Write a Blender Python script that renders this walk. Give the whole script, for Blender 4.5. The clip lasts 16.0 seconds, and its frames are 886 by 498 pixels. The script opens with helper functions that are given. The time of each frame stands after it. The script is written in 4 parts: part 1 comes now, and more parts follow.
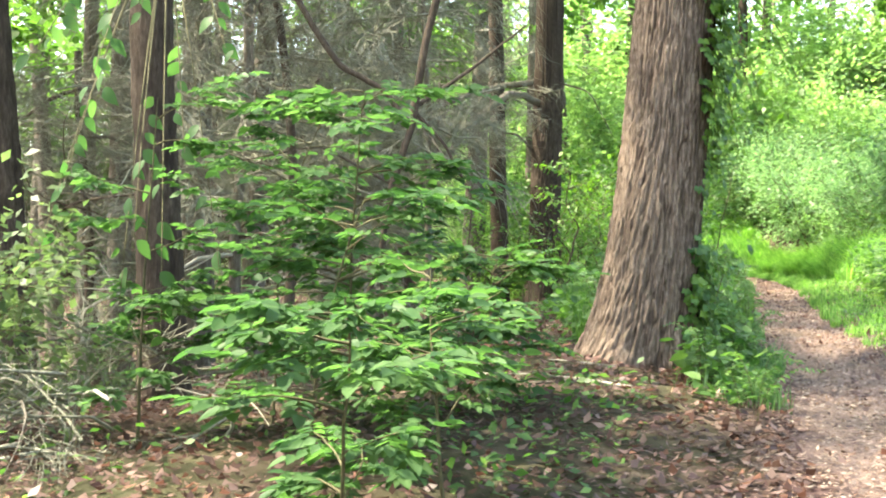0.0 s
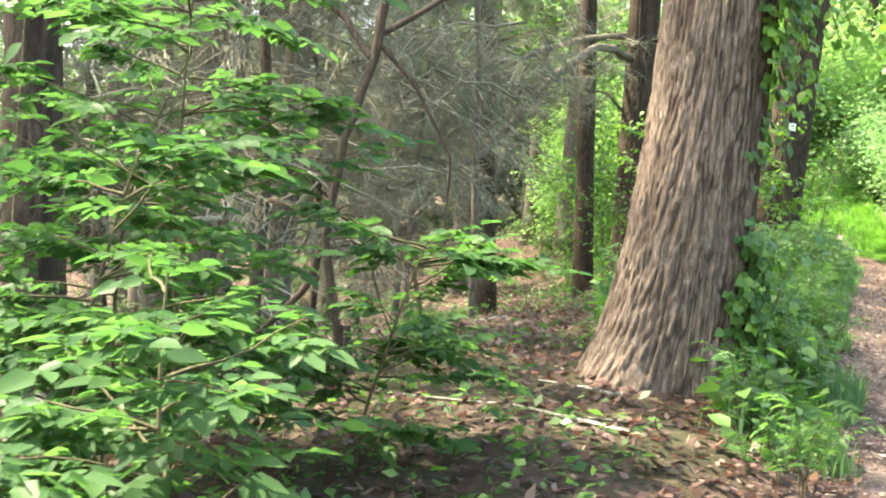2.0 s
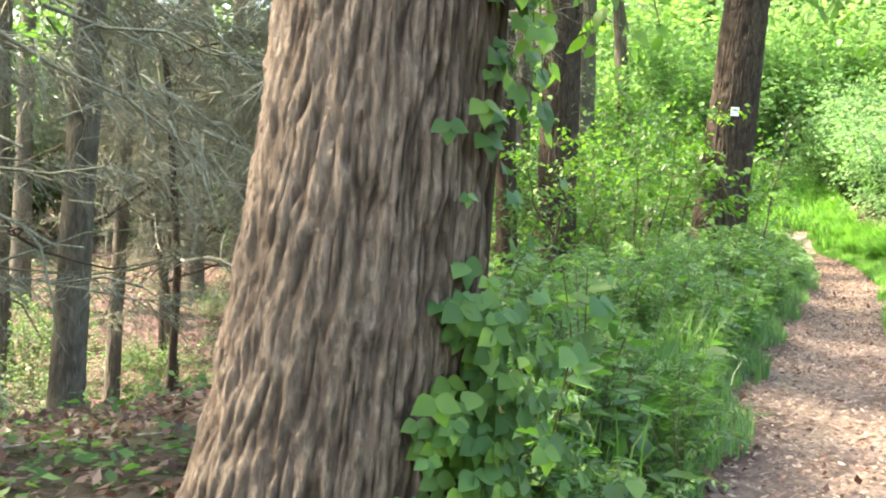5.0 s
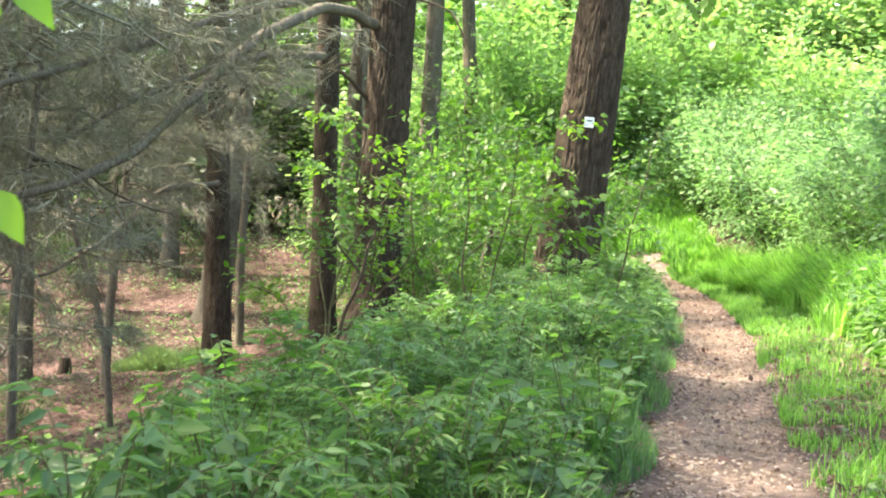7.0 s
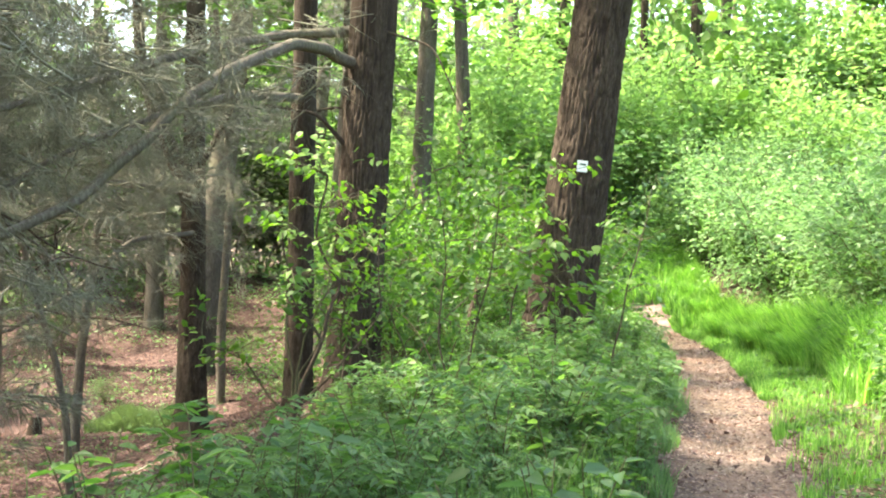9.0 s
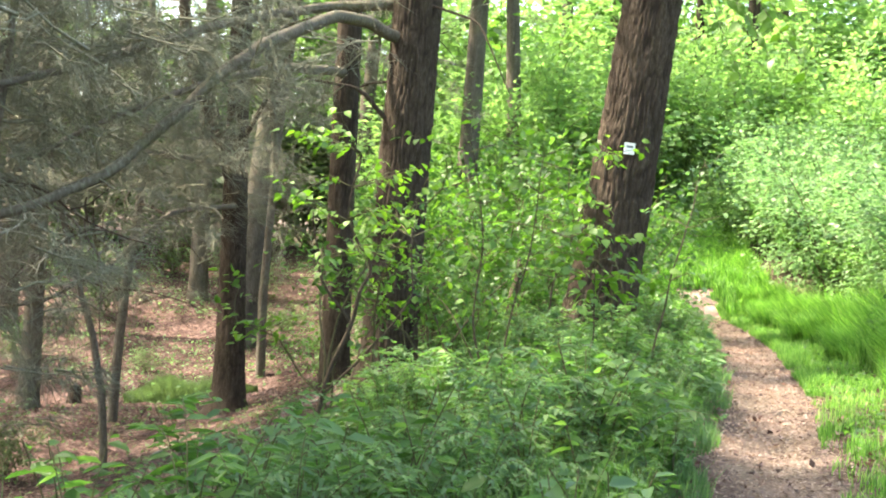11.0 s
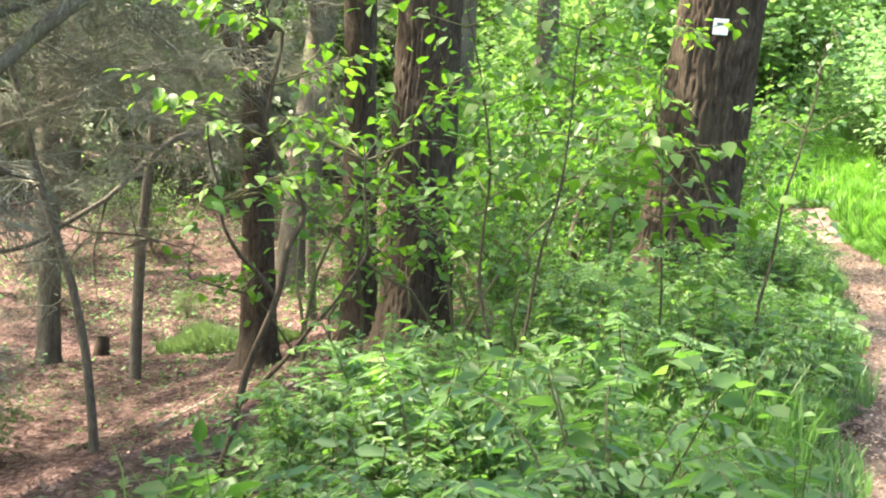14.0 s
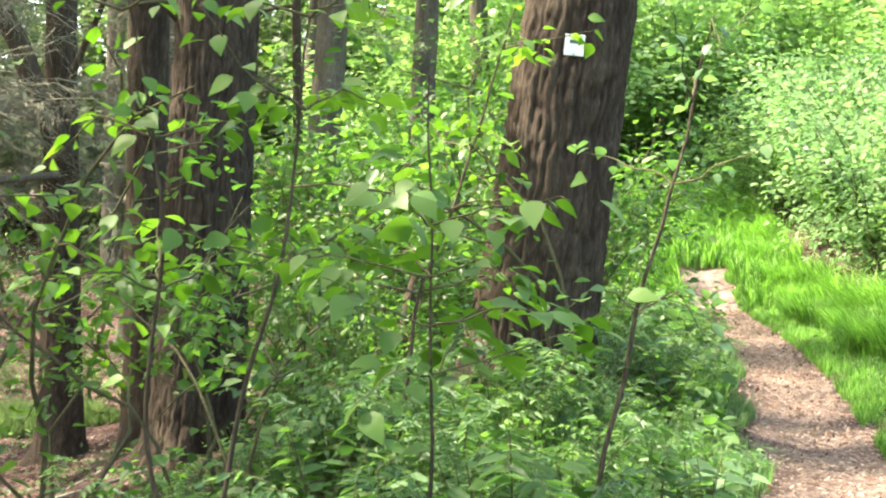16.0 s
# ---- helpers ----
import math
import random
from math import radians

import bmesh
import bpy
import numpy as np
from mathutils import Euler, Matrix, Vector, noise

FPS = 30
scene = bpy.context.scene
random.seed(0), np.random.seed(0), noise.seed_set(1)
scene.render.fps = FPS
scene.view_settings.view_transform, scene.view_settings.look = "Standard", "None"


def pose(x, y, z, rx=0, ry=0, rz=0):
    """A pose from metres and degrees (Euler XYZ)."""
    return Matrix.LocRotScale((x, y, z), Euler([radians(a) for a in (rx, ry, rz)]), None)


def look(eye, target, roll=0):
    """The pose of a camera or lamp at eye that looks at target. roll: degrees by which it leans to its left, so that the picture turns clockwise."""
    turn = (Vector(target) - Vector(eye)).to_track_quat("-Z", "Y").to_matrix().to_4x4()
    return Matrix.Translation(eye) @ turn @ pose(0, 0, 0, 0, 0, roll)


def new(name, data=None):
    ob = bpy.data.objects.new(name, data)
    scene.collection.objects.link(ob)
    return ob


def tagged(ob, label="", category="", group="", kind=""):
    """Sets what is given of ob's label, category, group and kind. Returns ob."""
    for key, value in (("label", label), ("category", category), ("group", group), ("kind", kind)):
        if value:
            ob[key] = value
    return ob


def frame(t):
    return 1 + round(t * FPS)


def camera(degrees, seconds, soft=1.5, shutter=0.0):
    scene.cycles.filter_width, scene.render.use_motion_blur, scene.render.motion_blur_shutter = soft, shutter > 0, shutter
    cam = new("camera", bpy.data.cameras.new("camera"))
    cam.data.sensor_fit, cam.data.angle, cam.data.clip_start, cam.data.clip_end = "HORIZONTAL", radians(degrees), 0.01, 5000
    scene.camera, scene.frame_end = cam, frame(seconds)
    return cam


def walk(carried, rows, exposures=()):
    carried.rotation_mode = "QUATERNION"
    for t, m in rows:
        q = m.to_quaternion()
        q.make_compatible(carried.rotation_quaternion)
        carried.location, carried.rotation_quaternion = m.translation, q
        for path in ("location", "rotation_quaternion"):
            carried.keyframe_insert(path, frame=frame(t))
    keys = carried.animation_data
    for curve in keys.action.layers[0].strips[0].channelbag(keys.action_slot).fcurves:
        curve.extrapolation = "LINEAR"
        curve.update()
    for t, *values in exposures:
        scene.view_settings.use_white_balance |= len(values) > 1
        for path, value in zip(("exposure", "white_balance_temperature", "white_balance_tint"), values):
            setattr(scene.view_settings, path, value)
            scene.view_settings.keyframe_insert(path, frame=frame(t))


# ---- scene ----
cam = camera(38.8, 16.0, soft=2.0, shutter=0.18)
ROWS = [
    (0.0, 0.001, 0.001, 1.304, -0.29, 0.38, 0.01),
    (0.5, 0.194, 0.545, 1.288, 0.00, 2.61, 0.89),
    (1.0, 0.393, 1.009, 1.331, 0.43, -1.74, 2.56),
    (1.5, 0.536, 1.488, 1.364, -0.92, -4.44, 3.82),
    (2.0, 0.764, 2.075, 1.377, -2.11, -1.58, 5.39),
    (2.5, 0.954, 2.549, 1.385, -0.78, 0.24, 6.46),
    (3.0, 1.125, 3.046, 1.433, 0.25, -1.45, 5.91),
    (3.5, 1.378, 3.692, 1.414, -1.27, -0.01, 5.39),
    (6.0, 2.020, 6.680, 1.560, -2.54, -2.13, 2.12),
    (6.5, 2.149, 7.600, 1.624, -2.84, -2.75, -1.58),
    (7.0, 2.266, 8.414, 1.727, -1.95, -1.90, -2.10),
    (7.5, 2.427, 8.969, 1.765, -3.16, -1.69, -3.19),
    (8.0, 2.489, 9.338, 1.784, -2.45, -0.43, -2.21),
    (8.5, 2.520, 9.671, 1.783, -0.95, -1.52, -0.56),
    (9.0, 2.544, 9.694, 1.795, 0.17, -1.60, -2.03),
    (11.5, 2.741, 10.378, 1.861, -2.17, -2.94, 0.82),
    (12.0, 2.834, 10.950, 1.803, -4.78, 0.56, 3.00),
    (12.5, 2.847, 11.530, 1.817, -5.42, 0.15, 7.50),
    (13.0, 2.919, 12.111, 1.875, -3.77, 0.01, 6.90),
    (13.5, 3.119, 12.928, 1.865, -5.44, 1.91, 4.59),
    (14.0, 3.261, 13.505, 1.860, -4.89, -1.18, 4.89),
    (14.5, 3.382, 14.174, 1.902, -3.87, -0.24, 1.72),
    (15.0, 3.689, 14.833, 1.893, -4.68, -2.21, -0.71),
    (15.5, 3.750, 15.509, 1.903, -3.99, -4.18, 1.48),
    (16.0, 3.895, 16.139, 1.895, -2.46, -1.54, 0.67),
]
walk(cam, [(t, pose(x, y, z, 90 + pitch, roll, yaw)) for t, x, y, z, pitch, roll, yaw in ROWS], [(0.0, 3.14, 7500, 6), (2.5, 3.3, 7600, 6), (4.5, 3.25, 7600, 6), (6.0, 3.42, 7500, 7), (7.4, 3.12, 7500, 7), (9.0, 3.1, 7550, 7), (11.5, 3.15, 7550, 7), (12.5, 3.32, 7550, 7), (14.0, 3.34, 7550, 7), (15.0, 3.14, 7550, 7), (16.0, 3.22, 7550, 7)])

# ---- sun, sky, exposure ----
SUN_AZ, SUN_EL = radians(-82), radians(56)
sun_dir = Vector((math.sin(SUN_AZ) * math.cos(SUN_EL), math.cos(SUN_AZ) * math.cos(SUN_EL), math.sin(SUN_EL)))
world = bpy.data.worlds.new("sky")
scene.world = world
world.use_nodes = True
wn = world.node_tree
sky = wn.nodes.new("ShaderNodeTexSky")
sky.sky_type, sky.sun_disc, sky.sun_elevation, sky.sun_rotation = "NISHITA", False, SUN_EL, SUN_AZ
sky.dust_density = 3.0
wn.nodes["Background"].inputs[1].default_value = 0.15
wn.links.new(sky.outputs[0], wn.nodes["Background"].inputs[0])
lamp = new("sun", bpy.data.lights.new("sun", "SUN"))
lamp.data.energy, lamp.data.angle, lamp.data.color = 3.2, radians(1.5), (1.0, 0.95, 0.87)
lamp.matrix_world = look(sun_dir * 60, (0, 0, 0))


# ---- materials ----
def material(name, rough=0.8, spec=0.3):
    m = bpy.data.materials.new(name)
    m.use_nodes = True
    b = m.node_tree.nodes["Principled BSDF"]
    b.inputs["Roughness"].default_value = rough
    b.inputs["Specular IOR Level"].default_value = spec
    return m, m.node_tree.nodes, m.node_tree.links, b


def node(ns, kind, **values):
    n = ns.new(kind)
    for k, v in values.items():
        n.inputs[k.replace("_", " ")].default_value = v
    return n


def ramp(ns, ls, source, stops):
    r = ns.new("ShaderNodeValToRGB")
    e = r.color_ramp.elements
    while len(e) < len(stops):
        e.new(0.5)
    for el, (p, c) in zip(e, stops):
        el.position, el.color = p, (*c, 1)
    ls.new(source, r.inputs[0])
    return r


def mixed(ns, ls, fac, a, b, blend="MIX"):
    m = ns.new("ShaderNodeMix")
    m.data_type, m.blend_type = "RGBA", blend
    for sock, v in ((m.inputs[0], fac), (m.inputs[6], a), (m.inputs[7], b)):
        if isinstance(v, (int, float)):
            sock.default_value = v
        elif isinstance(v, tuple):
            sock.default_value = (*v, 1)
        else:
            ls.new(v, sock)
    return m.outputs[2]


def leaf_material(name, dark, mid, light, through_light, gloss=0.35):
    """A leaf: each one its own tint, light shining through, a little sheen."""
    m, ns, ls, b = material(name, 0.45, gloss)
    geo = ns.new("ShaderNodeNewGeometry")
    col = ramp(ns, ls, geo.outputs["Random Per Island"], [(0.0, dark), (0.55, mid), (1.0, light)])
    tc = ns.new("ShaderNodeTexCoord")
    n = node(ns, "ShaderNodeTexNoise", Scale=1.3, Detail=2.0)
    ls.new(tc.outputs["Object"], n.inputs["Vector"])
    patch = ramp(ns, ls, n.outputs["Fac"], [(0.35, (0.72, 0.78, 0.7)), (0.65, (1.15, 1.1, 1.0))])
    c = mixed(ns, ls, 1.0, col.outputs[0], patch.outputs[0], "MULTIPLY")
    ls.new(c, b.inputs["Base Color"])
    tr = ns.new("ShaderNodeBsdfTranslucent")
    t = mixed(ns, ls, 1.0, c, through_light, "MULTIPLY")
    ls.new(t, tr.inputs["Color"])
    mx = ns.new("ShaderNodeMixShader")
    mx.inputs[0].default_value = 0.5
    ls.new(b.outputs[0], mx.inputs[1])
    ls.new(tr.outputs[0], mx.inputs[2])
    ls.new(mx.outputs[0], ns["Material Output"].inputs[0])
    return m


def bark_material(name, dark, mid, light, scale=1.0, strength=0.9, moss=0.0, furrow_shade=None):
    m, ns, ls, b = material(name, 0.9, 0.15)
    tc = ns.new("ShaderNodeTexCoord")
    mp = ns.new("ShaderNodeMapping")
    mp.inputs["Scale"].default_value = (10 * scale, 10 * scale, 2.2 * scale)
    ls.new(tc.outputs["Object"], mp.inputs["Vector"])
    n1 = node(ns, "ShaderNodeTexNoise", Scale=3.0, Detail=7.0, Roughness=0.65, Distortion=0.4)
    ls.new(mp.outputs[0], n1.inputs["Vector"])
    n2 = node(ns, "ShaderNodeTexNoise", Scale=1.7, Detail=4.0)
    ls.new(tc.outputs["Object"], n2.inputs["Vector"])
    n3 = node(ns, "ShaderNodeTexNoise", Scale=90.0, Detail=4.0)
    ls.new(tc.outputs["Object"], n3.inputs["Vector"])
    c = ramp(ns, ls, n1.outputs["Fac"], [(0.3, dark), (0.5, mid), (0.72, light)])
    big = ramp(ns, ls, n2.outputs["Fac"], [(0.3, (0.85, 0.86, 0.85)), (0.7, (1.12, 1.1, 1.08))])
    c = mixed(ns, ls, 1.0, c.outputs[0], big.outputs[0], "MULTIPLY")
    # furrow shade put into the colour, along with the browner inner bark
    if furrow_shade:
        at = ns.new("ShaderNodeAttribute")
        at.attribute_name = "furrow_shade_mask"
        c = mixed(ns, ls, at.outputs["Fac"], c, furrow_shade)
    if moss:
        mm = ramp(ns, ls, n2.outputs["Fac"], [(0.55, (0, 0, 0)), (0.75, (moss, moss, moss))])
        c = mixed(ns, ls, mm.outputs[0], c, (0.12, 0.14, 0.06))
    ls.new(c, b.inputs["Base Color"])
    bump = ns.new("ShaderNodeBump")
    bump.inputs["Strength"].default_value, bump.inputs["Distance"].default_value = strength, 0.02
    add = ns.new("ShaderNodeMath")
    add.operation = "MULTIPLY_ADD"
    add.inputs[1].default_value = 0.25
    ls.new(n3.outputs["Fac"], add.inputs[0])
    ls.new(n1.outputs["Fac"], add.inputs[2])
    ls.new(add.outputs[0], bump.inputs["Height"])
    ls.new(bump.outputs[0], b.inputs["Normal"])
    return m


M_WEED = leaf_material("weed_leaf", (0.045, 0.1, 0.033), (0.08, 0.16, 0.05), (0.14, 0.23, 0.085), (1.2, 1.5, 0.7), 0.3)
M_SHRUB = leaf_material("shrub_leaf", (0.045, 0.10, 0.03), (0.075, 0.15, 0.045), (0.12, 0.21, 0.06), (1.3, 1.6, 0.7), 0.35)
M_PALE = leaf_material("honeysuckle_leaf", (0.06, 0.125, 0.06), (0.10, 0.185, 0.085), (0.15, 0.25, 0.11), (1.3, 1.5, 0.8), 0.35)
M_YELLOW = leaf_material("young_leaf", (0.08, 0.16, 0.03), (0.10, 0.19, 0.045), (0.15, 0.25, 0.06), (1.25, 1.55, 0.5), 0.35)
M_IVY = leaf_material("ivy_leaf", (0.055, 0.13, 0.045), (0.095, 0.19, 0.065), (0.16, 0.27, 0.1), (1.1, 1.4, 0.6), 0.25)
M_SAP = leaf_material("sapling_leaf", (0.04, 0.09, 0.04), (0.062, 0.125, 0.052), (0.09, 0.165, 0.07), (1.4, 1.7, 0.9), 0.12)
M_GRASS = leaf_material("grass_blade", (0.05, 0.125, 0.03), (0.15, 0.29, 0.075), (0.29, 0.44, 0.15), (1.2, 1.6, 0.7), 0.25)
M_DULL = leaf_material("shade_leaf", (0.07, 0.105, 0.055), (0.105, 0.15, 0.075), (0.145, 0.2, 0.1), (1.2, 1.4, 0.9), 0.2)
M_CANOPY = leaf_material("canopy_leaf", (0.05, 0.10, 0.03), (0.08, 0.15, 0.045), (0.12, 0.2, 0.06), (1.4, 1.8, 0.8), 0.3)
# paler than the near leaves: distance haze and daylight put into the colour
M_FAR = leaf_material("far_leaf_hazed", (0.13, 0.225, 0.1), (0.19, 0.31, 0.135), (0.27, 0.4, 0.19), (1.4, 1.6, 0.9), 0.2)
# lighter copy of the honeysuckle leaf, with the thicket's sunlight put into its colour
M_THICKET = leaf_material("thicket_leaf_sunlit", (0.09, 0.17, 0.08), (0.15, 0.25, 0.115), (0.22, 0.34, 0.17), (1.15, 1.4, 0.95), 0.3)
M_CHAFF = leaf_material("trodden_scraps", (0.085, 0.05, 0.04), (0.24, 0.18, 0.155), (0.52, 0.44, 0.4), (0.9, 0.7, 0.6), 0.15)
M_DRY = leaf_material("dry_leaf", (0.05, 0.028, 0.025), (0.11, 0.064, 0.058), (0.3, 0.21, 0.195), (0.9, 0.7, 0.6), 0.3)
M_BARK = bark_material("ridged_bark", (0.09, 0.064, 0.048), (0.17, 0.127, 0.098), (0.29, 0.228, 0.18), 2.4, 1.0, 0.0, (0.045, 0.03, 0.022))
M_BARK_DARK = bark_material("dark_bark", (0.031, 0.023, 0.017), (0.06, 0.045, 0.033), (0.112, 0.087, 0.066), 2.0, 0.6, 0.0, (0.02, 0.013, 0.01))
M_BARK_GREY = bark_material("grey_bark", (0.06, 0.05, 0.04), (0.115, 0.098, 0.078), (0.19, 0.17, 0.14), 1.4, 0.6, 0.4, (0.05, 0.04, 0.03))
M_TWIG = bark_material("dead_twig", (0.08, 0.079, 0.058), (0.155, 0.153, 0.113), (0.31, 0.305, 0.245), 3.0, 0.3)
M_TWIG_PALE = bark_material("bleached_twig", (0.17, 0.162, 0.13), (0.29, 0.278, 0.225), (0.46, 0.445, 0.38), 3.0, 0.3)
M_STEM = bark_material("green_stem", (0.045, 0.042, 0.025), (0.08, 0.073, 0.04), (0.13, 0.12, 0.06), 4.0, 0.2)


def ground_material():
    m, ns, ls, b = material("forest_floor", 0.95, 0.1)
    tc = ns.new("ShaderNodeTexCoord")
    v = node(ns, "ShaderNodeTexVoronoi", Scale=16.0)
    nz = node(ns, "ShaderNodeTexNoise", Scale=7.0, Detail=5.0, Roughness=0.7)
    nb = node(ns, "ShaderNodeTexNoise", Scale=0.6, Detail=4.0, Roughness=0.6)
    nf = node(ns, "ShaderNodeTexNoise", Scale=60.0, Detail=6.0, Roughness=0.75)
    for n in (v, nz, nb, nf):
        ls.new(tc.outputs["Object"], n.inputs["Vector"])
    sep = ns.new("ShaderNodeSeparateColor")
    ls.new(v.outputs["Color"], sep.inputs[0])
    litter = ramp(ns, ls, sep.outputs[0], [(0.0, (0.035, 0.021, 0.018)), (0.5, (0.078, 0.046, 0.042)), (1.0, (0.17, 0.118, 0.108))])
    wear = ramp(ns, ls, nz.outputs["Fac"], [(0.3, (0.6, 0.58, 0.56)), (0.7, (1.2, 1.15, 1.1))])
    litter = mixed(ns, ls, 1.0, litter.outputs[0], wear.outputs[0], "MULTIPLY")
    soil = ramp(ns, ls, nf.outputs["Fac"], [(0.3, (0.14, 0.103, 0.088)), (0.5, (0.235, 0.18, 0.156)), (0.75, (0.39, 0.315, 0.28))])
    soil = mixed(ns, ls, 1.0, soil.outputs[0], wear.outputs[0], "MULTIPLY")
    green = ramp(ns, ls, nf.outputs["Fac"], [(0.35, (0.05, 0.04, 0.026)), (0.6, (0.06, 0.07, 0.03))])
    a1 = ns.new("ShaderNodeAttribute")
    a1.attribute_name = "trodden"
    a2 = ns.new("ShaderNodeAttribute")
    a2.attribute_name = "grown"
    patchy = ns.new("ShaderNodeMath")
    patchy.operation = "MULTIPLY"
    pr = ramp(ns, ls, nb.outputs["Fac"], [(0.4, (0.35, 0.35, 0.35)), (0.6, (1, 1, 1))])
    ls.new(a2.outputs["Fac"], patchy.inputs[0])
    ls.new(pr.outputs[0], patchy.inputs[1])
    c = mixed(ns, ls, patchy.outputs[0], litter, green.outputs[0])
    c = mixed(ns, ls, a1.outputs["Fac"], c, soil)
    ls.new(c, b.inputs["Base Color"])
    bump = ns.new("ShaderNodeBump")
    bump.inputs["Strength"].default_value, bump.inputs["Distance"].default_value = 0.8, 0.03
    ls.new(nf.outputs["Fac"], bump.inputs["Height"])
    ls.new(bump.outputs[0], b.inputs["Normal"])
    return m


M_GROUND = ground_material()

# ---- mesh tools ----
rng = np.random.default_rng(7)


def mesh_of(name, verts, faces, mat, smooth=False):
    """A mesh from arrays: verts n x 3, faces m x k."""
    me = bpy.data.meshes.new(name)
    verts, faces = np.asarray(verts, np.float32), np.asarray(faces, np.int32)
    n, k = faces.shape
    me.vertices.add(len(verts))
    me.vertices.foreach_set("co", verts.ravel())
    me.loops.add(n * k)
    me.loops.foreach_set("vertex_index", faces.ravel())
    me.polygons.add(n)
    me.polygons.foreach_set("loop_start", np.arange(0, n * k, k, dtype=np.int32))
    me.update(calc_edges=True)
    if smooth:
        me.polygons.foreach_set("use_smooth", np.ones(n, bool))
    me.materials.append(mat)
    return me


def part(name, me, parent=None, label="", place=None, kind=""):
    ob = new(name, me)
    if parent is not None:
        ob.parent = parent
    if place is not None:
        ob.location = place
    return tagged(ob, label, kind=kind)


def base(name, place, label, category, group="", turn=0.0, size=1.0):
    ob = new(name)
    ob.location, ob.rotation_euler, ob.scale = place, (0, 0, turn), (size, size, size)
    ob.empty_display_size = 0.1
    return tagged(ob, label, category, group)


def unit(v):
    return v / np.maximum(np.linalg.norm(v, axis=-1, keepdims=True), 1e-9)


def leaves(P, D, N, L, W=0.55, fold=0.18, droop=0.15, simple=False):
    """Leaf blades from P along D, facing N, L long: verts and quads."""
    P, D, N = np.asarray(P, float), unit(np.asarray(D, float)), np.asarray(N, float)
    S = unit(np.cross(D, N))
    N = np.cross(S, D)
    L = np.broadcast_to(L, len(P))[:, None]
    w = L * W / 2
    if simple:
        V = np.stack([P, P + D * L * .45 + S * w, P + D * L - N * L * droop, P + D * L * .45 - S * w], 1)
        F = np.arange(len(P) * 4).reshape(-1, 4)
        return V.reshape(-1, 3), F
    V = np.stack([P, P + D * L * .28 + S * w + N * w * fold, P + D * L * .68 + S * w * .75 + N * (w * fold - L * droop * .4),
                  P + D * L - N * L * droop,
                  P + D * L * .68 - S * w * .75 + N * (w * fold - L * droop * .4), P + D * L * .28 - S * w + N * w * fold], 1)
    b = (np.arange(len(P)) * 6)[:, None]
    F = np.stack([b + [0, 1, 2, 3], b + [0, 3, 4, 5]], 1).reshape(-1, 4)
    return V.reshape(-1, 3), F


def shapely(P, D, N, L, W=0.6, fold=0.2, droop=0.3):
    """Pointed leaves with a fold along the midrib and a rounded outline of six stations."""
    P, D, N = np.asarray(P, float), unit(np.asarray(D, float)), np.asarray(N, float)
    S = unit(np.cross(D, N))
    N = np.cross(S, D)
    L = np.broadcast_to(L, len(P))[:, None]
    w = L * W / 2
    ks, ws = (0.0, 0.12, 0.3, 0.5, 0.72, 0.88, 1.0), (0.05, 0.6, 0.98, 0.95, 0.6, 0.25, 0.02)
    rows = []
    for k, q in zip(ks, ws):
        m = P + D * L * k - N * L * droop * k * k
        rows += [m + S * w * q + N * w * q * fold, m, m - S * w * q + N * w * q * fold]
    V = np.stack(rows, 1)
    b = (np.arange(len(P)) * 21)[:, None]
    F = np.concatenate([b + [3 * i + j, 3 * i + j + 1, 3 * i + j + 4, 3 * i + j + 3] for i in range(6) for j in (0, 1)])
    return V.reshape(-1, 3), F


def join(parts):
    V, F, o = [], [], 0
    for v, f in parts:
        V.append(v)
        F.append(f + o)
        o += len(v)
    return np.concatenate(V), np.concatenate(F)


def tube(points, radii, sides=7):
    """A tapering limb along points, closed by its thin end: verts and quads."""
    p, r = np.asarray(points, float), np.asarray(radii, float)
    t = unit(np.gradient(p, axis=0))
    ref = np.array([0.31, 0.17, 0.94]) if abs(t[:, 2]).mean() < 0.8 else np.array([1.0, 0.1, 0])
    a = unit(np.cross(t, ref))
    b = np.cross(t, a)
    th = np.linspace(0, 2 * np.pi, sides, endpoint=False)
    V = p[:, None] + r[:, None, None] * (np.cos(th)[None, :, None] * a[:, None] + np.sin(th)[None, :, None] * b[:, None])
    n = len(p)
    i, j = np.meshgrid(np.arange(n - 1), np.arange(sides), indexing="ij")
    k = (j + 1) % sides
    F = np.stack([i * sides + j, i * sides + k, (i + 1) * sides + k, (i + 1) * sides + j], -1).reshape(-1, 4)
    return V.reshape(-1, 3), F


def wander(start, way, length, n=8, bend=0.25, sag=0.0, r=None):
    """Points of a crooked limb."""
    r = r or rng
    p, d = np.array(start, float), unit(np.array(way, float))
    out = [p.copy()]
    for _ in range(n):
        d = unit(d + r.normal(0, bend, 3) + np.array([0, 0, -sag]))
        p = p + d * length / n
        out.append(p.copy())
    return np.array(out)


def grid_noise(a, z, cells, rows, seed):
    """Smooth noise, repeating round the trunk."""
    g = np.random.default_rng(seed).random((rows + 2, cells))
    x = (a / (2 * np.pi) % 1) * cells
    xi, zi = np.floor(x).astype(int), np.clip(np.floor(z).astype(int), 0, rows)
    fx, fz = x - xi, np.clip(z - zi, 0, 1)
    fx, fz = fx * fx * (3 - 2 * fx), fz * fz * (3 - 2 * fz)
    x0, x1, z1 = xi % cells, (xi + 1) % cells, np.minimum(zi + 1, rows + 1)
    return (g[zi, x0] * (1 - fx) + g[zi, x1] * fx) * (1 - fz) + (g[z1, x0] * (1 - fx) + g[z1, x1] * fx) * fz


